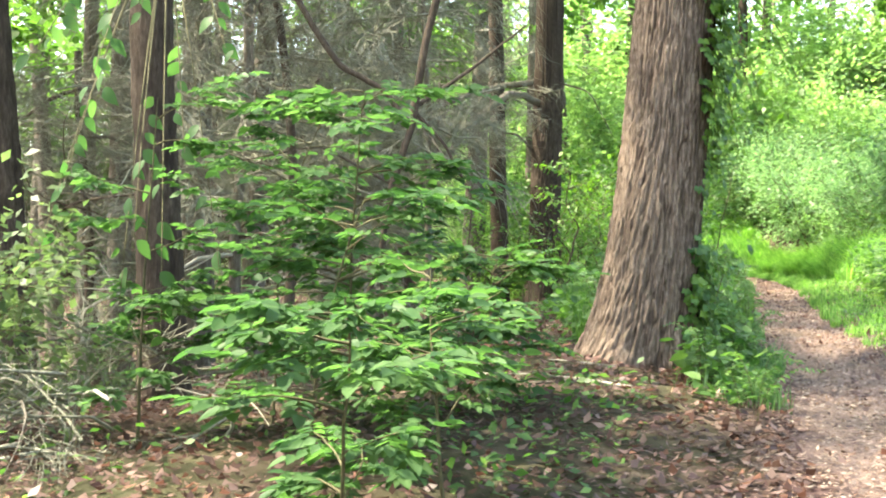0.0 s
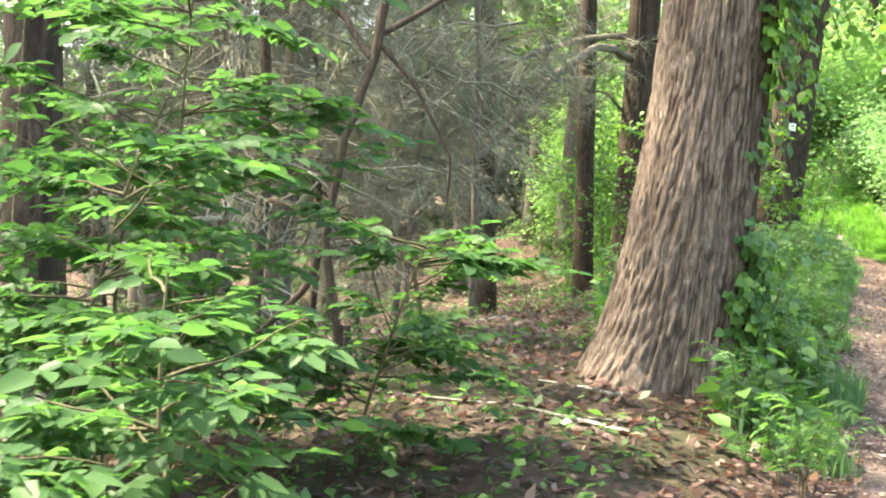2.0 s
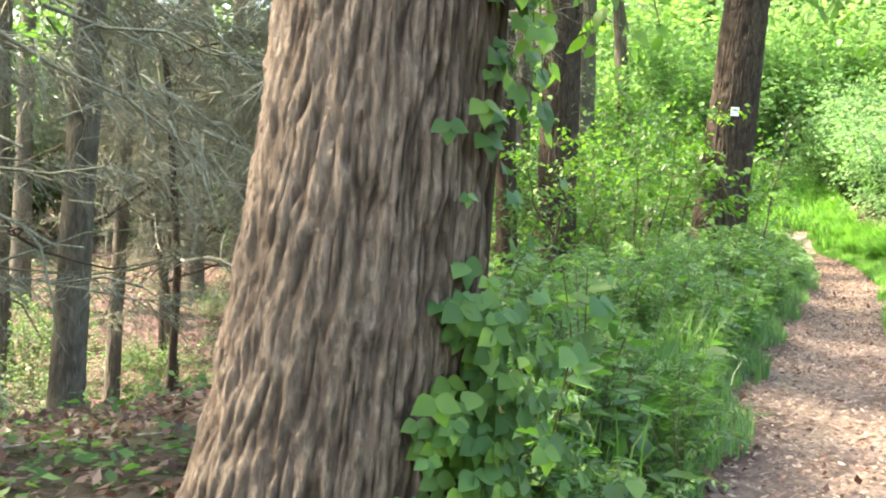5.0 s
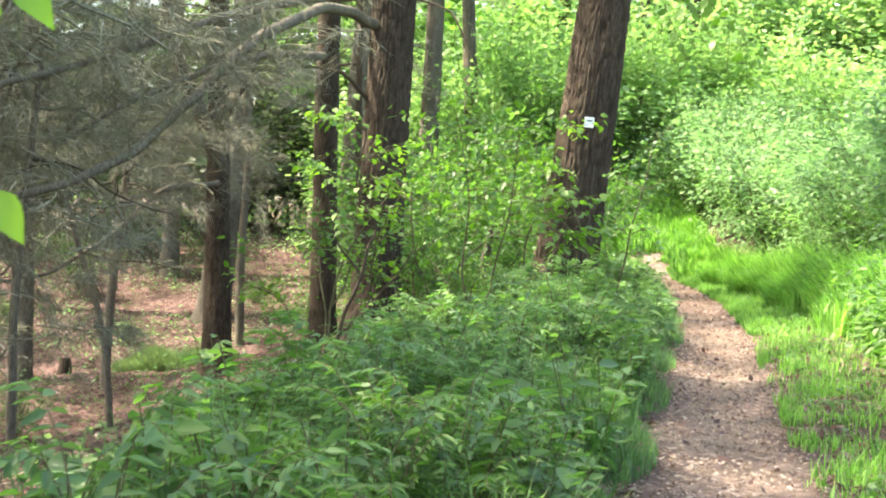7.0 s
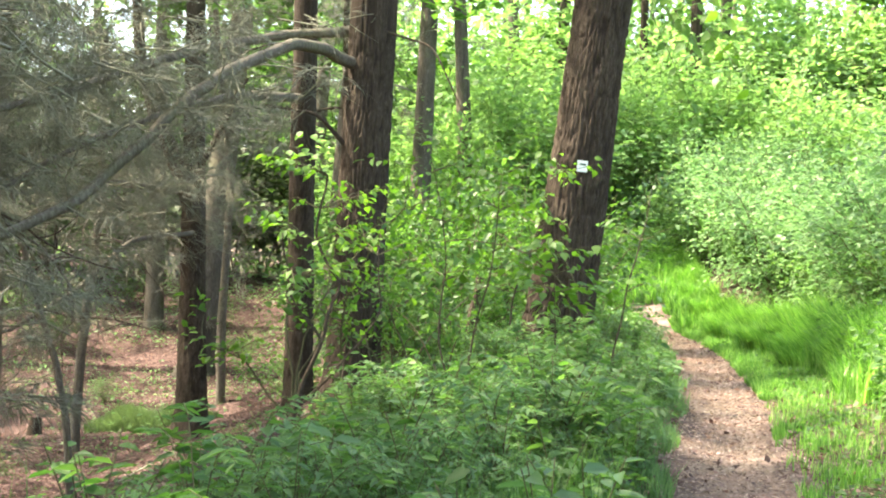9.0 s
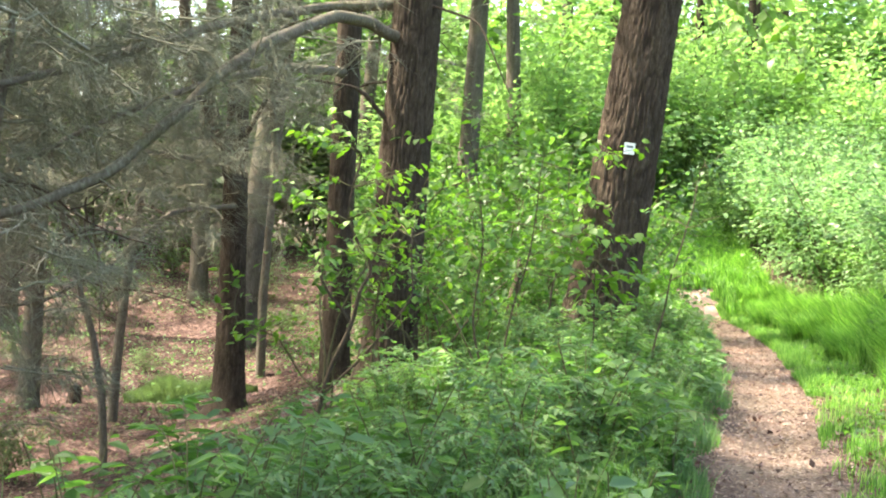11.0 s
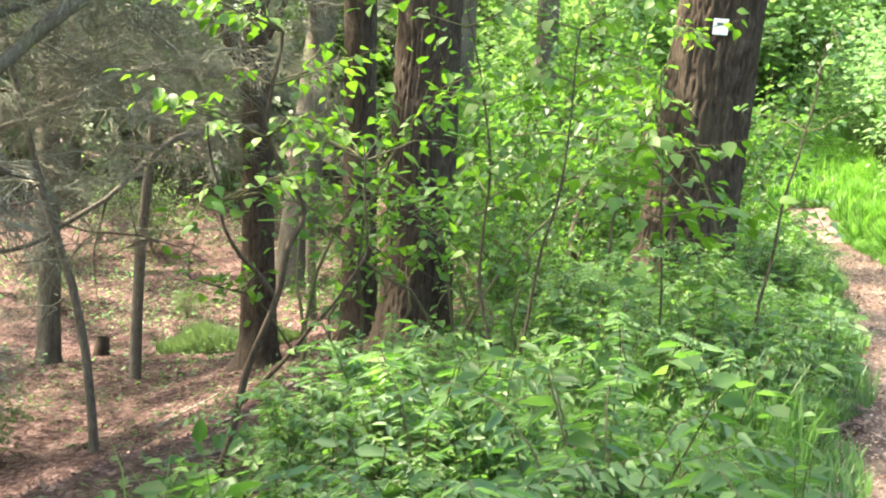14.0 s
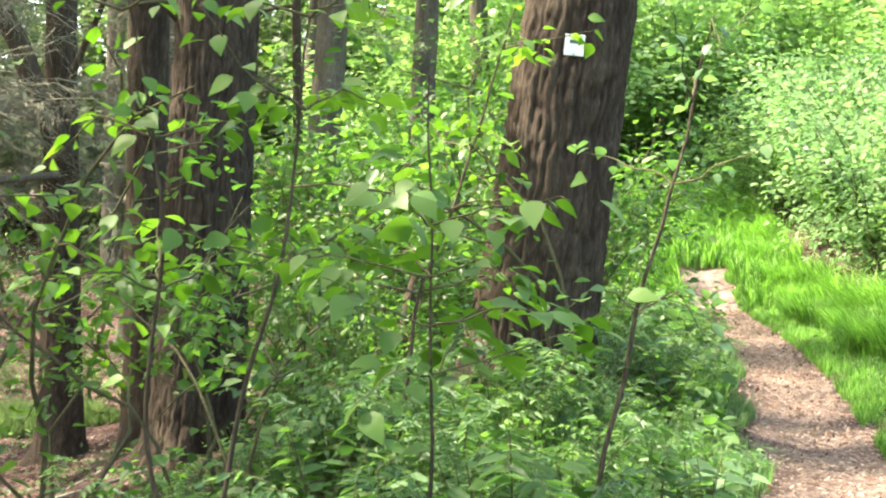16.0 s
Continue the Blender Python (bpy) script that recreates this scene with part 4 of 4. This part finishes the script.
# crooked dark limbs hanging between the first stout trunk and the wood
SN = on_ground(-0.3, 8.4)
crook = base("fallen_snag", SN, "crooked dark dead snag leaning among the trees", "dead tree")
for pts, a, b in [([(0.35, 0.1, 3.3), (0.16, 0, 2.47), (0.1, 0, 2.1), (-0.04, -0.05, 1.68), (-0.1, -0.05, 1.28), (-0.2, 0, 0.95), (-0.5, 0, 0.65), (-1.2, 0.1, 0.4)], 0.045, 0.025),
                  ([(0.08, 0, 2.1), (-0.1, 0.1, 2.35), (-0.4, 0.1, 2.5), (-0.7, 0.2, 3.0)], 0.03, 0.035),
                  ([(0.1, 0.0, 2.2), (0.32, 0, 1.95), (0.5, 0.05, 1.6), (0.46, 0.1, 1.2)], 0.022, 0.008),
                  ([(-0.12, -0.05, 1.2), (-0.05, 0, 0.6), (0.02, 0, -0.1)], 0.035, 0.045),
                  ([(0.1, 0, 2.2), (0.5, 0.3, 2.5), (0.9, 0.6, 2.85)], 0.03, 0.012),
                  ([(-0.05, 0, 1.7), (-0.5, -0.1, 1.95), (-1.1, 0, 1.85)], 0.016, 0.006)]:
    q, ra = limb(pts, a * 0.62, b * 0.62)
    part("limb", mesh_of("limb", *tube(q - np.array([0, 0, SN[2]]) * (q[:, 2:] > 0.3), ra, 8), M_BARK_DARK, True), crook, "crooked dark limb")

pile = base("brush_pile", on_ground(-1.7, 5.9), "tangled pile of bleached dead twigs on the ground", "brushwood")
part("brushwood", twig_mass(1500, (-0.3, 0.4, 0.2), (0.9, 1.1, 0.2), 0.28, M_TWIG, "brushwood", 905, 0.003, 0.05), pile, kind="stuff")
for i in range(26):
    q = wander((hr.normal(-0.3, 0.6), hr.normal(0.4, 0.8), hr.uniform(0.03, 0.3)), (hr.normal(0, 1), hr.normal(0, 1), hr.uniform(-0.1, 0.5)), hr.uniform(0.4, 1.1), 7, 0.18, 0.03, hr)
    part("stick", mesh_of("stick", *tube(q, np.linspace(hr.uniform(0.006, 0.013), 0.002, 8), 5), M_TWIG_PALE if i % 2 else M_BARK_GREY, True), pile)
part("brushwood", twig_mass(5000, (-2.3, -2.6, 3.5), (1.7, 2.4, 0.9), 0.35, M_TWIG, "brushwood", 906, 0.004, 0.4), tree_b, "fine bare grey twigs", kind="stuff")
part("brushwood", twig_mass(4000, (-0.7, -0.5, 4.3), (1.3, 1.2, 1.4), 0.4, M_TWIG, "brushwood", 907, 0.004, 0.4), tree_a, "fine bare grey twigs", kind="stuff")

# ---- trail marker ----
mk = base("trail_marker", (0, 0, 0), "small white square metal trail marker nailed to the leaning trunk", "sign")
k = (2.8 - TC[2]) / 11
mk.location = (TC[0] + 1.25 * k - 0.03, TC[1] + 0.1 * k - 0.35, 2.8)
mk.rotation_euler = (0, radians(4), 0)
M_WHITE, ns_, ls_, b_ = material("marker_white", 0.5, 0.4)
b_.inputs["Base Color"].default_value = (0.78, 0.79, 0.76, 1)
M_BAR, ns_, ls_, b_ = material("marker_print", 0.6, 0.3)
b_.inputs["Base Color"].default_value = (0.08, 0.1, 0.09, 1)


def slab(name, w, h, d, bevel, mat):
    bm = bmesh.new()
    bmesh.ops.create_cube(bm, size=1)
    bmesh.ops.scale(bm, vec=(w, d, h), verts=bm.verts)
    bmesh.ops.bevel(bm, geom=bm.edges[:], offset=bevel, segments=2, affect="EDGES")
    me = bpy.data.meshes.new(name)
    bm.to_mesh(me)
    me.materials.append(mat)
    return me


part("plate", slab("plate", 0.118, 0.125, 0.004, 0.0015, M_WHITE), mk)
part("print", slab("print", 0.07, 0.022, 0.002, 0.0005, M_BAR), mk, "dark printed bar", (0.005, -0.003, 0.02))
for z in (0.055, -0.055):
    part("nail", slab("nail", 0.008, 0.008, 0.006, 0.002, M_BAR), mk, "", (0, -0.004, z))


# ---- ivy on the first stout trunk ----
def ivy(n, seed, mat):
    r = np.random.default_rng(seed)
    P, D, N, L = [], [], [], []
    for i in range(n):
        z = r.uniform(0.0, 3.6)
        if math.sin(z * 3.7 + 0.6) < -0.35 and r.random() < 0.8:
            continue
        a = radians(-26) + r.normal(0, 0.27)
        a = min(max(a, radians(-62)), radians(30))
        rad = 0.285 + 0.1 * math.exp(-z / .3) + abs(r.normal(0, 0.085 if i % 4 else 0.16))
        out = np.array([math.cos(a), math.sin(a), 0.0])
        c = out * rad + np.array([0.95 * z / 11, 0.2 * z / 11, z])
        s = np.array([-math.sin(a), math.cos(a), 0.0])
        size_ = r.uniform(0.03, 0.068)
        for ang in (-1.15, 0.0, 1.15):
            d = s * math.sin(ang + r.normal(0, .2)) + np.array([0, 0, -1]) * math.cos(ang) * 0.8 + out * 0.35
            P.append(c), D.append(d), N.append(out + np.array([0, 0, 0.6]) + r.normal(0, .25, 3)), L.append(size_)
    return mesh_of("ivy_foliage", *shapely(P, D, N, L, 0.8, 0.12, 0.25), mat, True)


vine = base("ivy", BIG, "dark green three-leaved ivy climbing a stout trunk", "climbing plant")
part("ivy_foliage", ivy(430, 440, M_IVY), vine, kind="stuff")
part("ivy_foliage", ivy(431, 120, M_SHRUB), vine, kind="stuff")
part("ivy_foliage", ivy(432, 50, M_YELLOW), vine, kind="stuff")
for a0 in (-50, -30, -15):
    q = np.array([[math.cos(radians(a0 + 6 * math.sin(z * 2))) * (0.275 + 0.12 * math.exp(-z / .25)) + 0.95 * z / 11, math.sin(radians(a0 + 6 * math.sin(z * 2))) * (0.275 + 0.12 * math.exp(-z / .25)) + 0.02 * z, z] for z in np.linspace(0, 4.2, 30)])
    part("vine_stem", mesh_of("vine_stem", *tube(q, np.full(30, 0.012), 6), M_BARK_DARK, True), vine)

# ---- small stump and low branches ----
st = base("broken_stub", on_ground(3.5, 26.2, 0.1), "short dark broken dead stem in the undergrowth", "stump")
part("wood", mesh_of("wood", *tube(limb([(0, 0, -0.25), (0.03, 0, 0.5), (0.12, 0, 1.15)], 0.085, 0.05)[0], np.linspace(0.085, 0.045, 13), 9), M_BARK_DARK, True), st)
st = base("stump", on_ground(-4.65, 35.2), "small dark tree stump on the leaf litter", "stump")
part("wood", trunk_mesh("stump", (0.03, 0), 0.35, 0.12, 0.1, M_BARK_DARK, sides=20, step=0.05, cells=8), st)

# ---- a leafy branch of young leaves reaching out over the footpath ----
def leafy_branch(root, ends, mat, seed, leaf=0.085, label="slender branch of translucent yellow-green young leaves"):
    r = np.random.default_rng(seed)
    t = base("leafy_branch", root, label, "branch")
    P, D, N, L = [], [], [], []
    for e in ends:
        e = np.array(e) - np.array(root)
        m = e * 0.5 + np.array([0, 0, 0.28])
        q = np.array([(1 - k) ** 2 * 0 * e + 2 * k * (1 - k) * m + k * k * e for k in np.linspace(0, 1, 9)])
        part("twig", mesh_of("twig", *tube(q, np.linspace(0.008, 0.002, 9), 5), M_STEM, True), t)
        for k in range(7):
            j = 8 - k * 0.42
            c = np.array([np.interp(j, range(9), q[:, i]) for i in range(3)])
            a = r.uniform(0, 6.28)
            P.append(c + r.normal(0, 0.02, 3)), D.append([math.cos(a) * .8, math.sin(a) * .5, -0.7]), N.append([math.sin(a), -0.9, 0.5]), L.append(leaf * r.uniform(.7, 1.2))
    part("leaf_spray", mesh_of("leaf_spray", *shapely(P, D, N, L, 0.6, 0.15, 0.25), mat, True), t, kind="stuff")


leafy_branch((1.75, 8.5, 2.9), [(1.93, 8.75, 1.92), (1.80, 8.68, 1.88), (2.05, 8.72, 1.93), (1.70, 8.84, 1.72)], M_YELLOW, 800, 0.07)
leafy_branch((1.75, 8.6, 3.1), [(1.85, 9.74, 1.95), (2.0, 9.8, 2.02), (1.83, 9.8, 1.74), (2.12, 9.9, 2.06), (2.27, 10.1, 2.09)], M_YELLOW, 801, 0.07)
leafy_branch((1.6, 8.35, 3.3), [(2.2, 8.75, 2.15), (2.5, 8.7, 2.35), (2.05, 8.6, 2.3), (2.6, 9.0, 2.5), (2.35, 9.2, 2.3)], M_YELLOW, 802, 0.075)
leafy_branch((4.7, 23.8, 5.6), [(5.5, 22.9, 4.1), (5.8, 22.7, 3.7), (5.9, 22.6, 4.3), (6.2, 23.0, 3.9), (5.4, 22.8, 4.5), (6.3, 22.8, 3.5), (5.7, 23.1, 3.3)], M_YELLOW, 803, 0.16)


# ---- young hazel-like saplings with broad rounded leaves ----
def broad_sapling(place, stems, branches, leaf, mat, seed, label):
    """Stems and side branches through given points (from the foot), with broad leaves set along the outer parts."""
    r = np.random.default_rng(seed)
    t = base("sapling", place, label, "sapling")
    P, D, N, L = [], [], [], []
    for i, (pts, ra, rb, n) in enumerate(stems + branches):
        p = np.array(pts, float)
        s = np.linspace(0, len(p) - 1, (len(p) - 1) * 6 + 1)
        q = np.stack([np.interp(s, np.arange(len(p)), p[:, j]) for j in range(3)], 1)
        q[1:-1] += r.normal(0, 0.012, (len(q) - 2, 3))
        q[1:-1] = (q[:-2] + 2 * q[1:-1] + q[2:]) / 4
        part("stem" if i < len(stems) else "branch", mesh_of("stem", *tube(q, np.linspace(ra, rb, len(q)), 7), M_BARK_DARK if i < len(stems) else M_STEM, True), t)
        for k in range(n):
            c = np.array([np.interp((0.25 + 0.75 * k / max(n - 1, 1)) * (len(q) - 1), np.arange(len(q)), q[:, j]) for j in range(3)])
            along_ = unit(q[-1] - q[0])
            a = (1 if k % 2 else -1) * r.uniform(0.5, 1.2)
            d = np.array([along_[0] * math.cos(a) - along_[1] * math.sin(a), along_[0] * math.sin(a) + along_[1] * math.cos(a), r.uniform(-0.7, 0.25)])
            if abs(along_[2]) > 0.8:
                b = r.uniform(0, 6.28)
                d = np.array([math.cos(b), math.sin(b), r.uniform(-0.3, 0.3)])
            P.append(c + unit(d) * 0.03 + r.normal(0, 0.025, 3)), D.append(d), N.append(np.array([0, 0, 1]) + r.normal(0, 0.4, 3)), L.append(leaf * r.uniform(0.6, 1.2))
    part("leafage", mesh_of("leafage", *shapely(P, D, N, L, 0.72, 0.15, 0.35), mat, True), t, kind="stuff")
    return t


def fan(r, start, count, reach, lift, leaves_each, r0=0.006):
    """Side branches spreading from points of a stem."""
    out = []
    for i in range(count):
        p = np.array(start[i % len(start)], float)
        a = i * 2.4 + r.uniform(-0.5, 0.5)
        d = np.array([math.cos(a), math.sin(a), 0]) * reach * r.uniform(0.5, 1.1)
        out.append(([p, p + d * 0.5 + [0, 0, lift], p + d + [0, 0, lift * r.uniform(-1.5, 3.5)]], r0, 0.0015, leaves_each))
    return out


br_ = np.random.default_rng(31)
crook_stem = [([(0, 0, -0.1), (0.1, 0, 0.4), (0.28, 0, 0.95), (0.42, 0.05, 1.35), (0.22, 0.05, 1.7), (0.3, 0.05, 2.2)], 0.022, 0.008, 0),
              ([(0.28, 0, 0.95), (0.05, -0.1, 1.25), (-0.02, -0.1, 1.75)], 0.013, 0.005, 5), ([(0.1, 0, 0.4), (0.45, -0.1, 0.75), (0.75, -0.1, 1.15), (0.7, 0, 1.7)], 0.012, 0.004, 6)]
broad_sapling(on_ground(1.68, 19.4), crook_stem, fan(br_, [(0.22, 0.05, 1.7), (0.26, 0.05, 1.95), (0.3, 0.05, 2.2), (0.05, -0.1, 1.4), (0.7, 0, 1.6)], 26, 0.75, 0.1, 13), 0.075, M_YELLOW, 811,
              "crooked dark-stemmed sapling with bright yellow-green leaves among the herbs")
broad_sapling(on_ground(4.35, 20.6), [([(0, 0, -0.1), (0.1, 0, 0.6), (0.27, 0, 1.3), (0.4, 0, 1.95)], 0.012, 0.004, 5)],
              fan(br_, [(0.2, 0, 1.0), (0.3, 0, 1.45), (0.36, 0, 1.75), (0.4, 0, 1.95)], 9, 0.45, 0.08, 7, 0.004), 0.06, M_PALE, 812,
              "thin leaning dark sapling stem with few leaves at the footpath's edge")
broad_sapling(on_ground(3.82, 19.9), [([(0, 0, -0.1), (0.02, 0, 0.8), (-0.02, 0, 1.75)], 0.008, 0.003, 6)],
              fan(br_, [(0, 0, 1.0), (0, 0, 1.15), (-0.01, 0, 1.3), (0, 0, 0.85)], 12, 0.62, 0.06, 11, 0.004), 0.095, M_YELLOW, 813,
              "young sapling with broad rounded light green leaves on thin twigs")
broad_sapling(on_ground(3.05, 20.2), [([(0, 0, -0.1), (0.12, 0, 0.7), (0.3, 0.05, 1.4), (0.35, 0.05, 2.1)], 0.011, 0.004, 5), ([(0, 0, 0), (-0.15, 0, 0.7), (-0.1, 0, 1.5), (-0.25, 0, 2.2)], 0.011, 0.004, 5)],
              fan(br_, [(0.3, 0.05, 1.3), (0.34, 0.05, 1.8), (-0.1, 0, 1.2), (-0.15, 0, 1.7), (-0.25, 0, 2.1), (0.35, 0.05, 2.1)], 20, 0.55, 0.08, 10, 0.005), 0.09, M_YELLOW, 814,
              "two-stemmed young sapling with broad light green leaves")
broad_sapling(on_ground(3.6, 22.3), [([(0, 0, -0.1), (0.1, 0, 0.8), (0.35, 0, 1.6), (0.55, 0, 2.3)], 0.012, 0.004, 5)],
              fan(br_, [(0.1, 0, 0.9), (0.25, 0, 1.3), (0.35, 0, 1.6), (0.5, 0, 2.1)], 16, 0.7, 0.08, 11, 0.005), 0.08, M_YELLOW, 815,
              "young bright green sapling leaning before the leaning trunk")

leafy_branch((-1.68, 7.75, 3.3), [(-1.25, 6.1, 1.75), (-1.45, 5.9, 1.35), (-1.1, 6.2, 1.15), (-1.7, 6.1, 2.1), (-1.9, 6.3, 1.6), (-1.35, 6.0, 0.85), (-1.6, 6.2, 1.0), (-2.0, 6.2, 1.25), (-1.1, 6.4, 2.3), (-1.5, 6.3, 2.5), (-2.1, 6.5, 2.3), (-1.8, 6.0, 2.5)], M_SAP, 804, 0.11, "drooping branch of broad mid-green leaves")

# ---- a mossy grass mound on the slope ----
def mound_zone(r, n):
    a, d = r.uniform(0, 6.28, n), np.sqrt(r.random(n))
    return -2.35 + np.cos(a) * d * 1.35, 35.4 + np.sin(a) * d * 0.7, 1.15 - 0.8 * d


grass(11000, mound_zone, 0.62, (-0.2, -0.1, 0), M_DULL, "grass_mound", "rounded soft green grass tussock on the leaf litter", 230, 0.008)

# ---- the far woods all round ----
def far_woods():
    r = np.random.default_rng(700)
    n = 150000
    a = r.uniform(-math.pi, math.pi, n)
    front = np.abs(a) < 0.9
    d = r.uniform(56, 85, n)
    z = r.uniform(0, 1, n) ** 0.95 * 25
    P = np.stack([3 + np.sin(a) * d, 8 + np.cos(a) * d, z - 1], 1)
    lump = np.sin(a * 37) + np.sin(a * 83 + z * 0.8) + np.sin(z * 1.1 + a * 20)
    keep = lump > -1.8
    P, m = P[keep], int(keep.sum())
    D, N = r.normal(0, 1, (m, 3)) * [1, 1, .5], r.normal(0, .6, (m, 3)) + [0, 0, 1]
    parts_ = [leaves(P, D, N, r.uniform(0.3, 0.75, m), 0.6, simple=True)]
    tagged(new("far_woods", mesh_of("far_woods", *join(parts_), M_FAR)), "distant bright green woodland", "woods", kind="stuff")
    tb = []
    for i in range(150):
        a, d = r.uniform(-math.pi, math.pi), r.uniform(52, 84)
        x, y = 3 + math.sin(a) * d, 8 + math.cos(a) * d
        z = float(height(x, y))
        tb.append(tube(np.array([[x, y, z - .3], [x + r.normal(0, .2), y, z + 8], [x + r.normal(0, .5), y, z + 20]]), np.array([0.3, 0.24, 0.12]), 8))
    tagged(new("far_trunks", mesh_of("far_trunks", *join(tb), M_BARK_GREY, True)), "grey trunks of the distant woodland", "woods", kind="stuff")


far_woods()
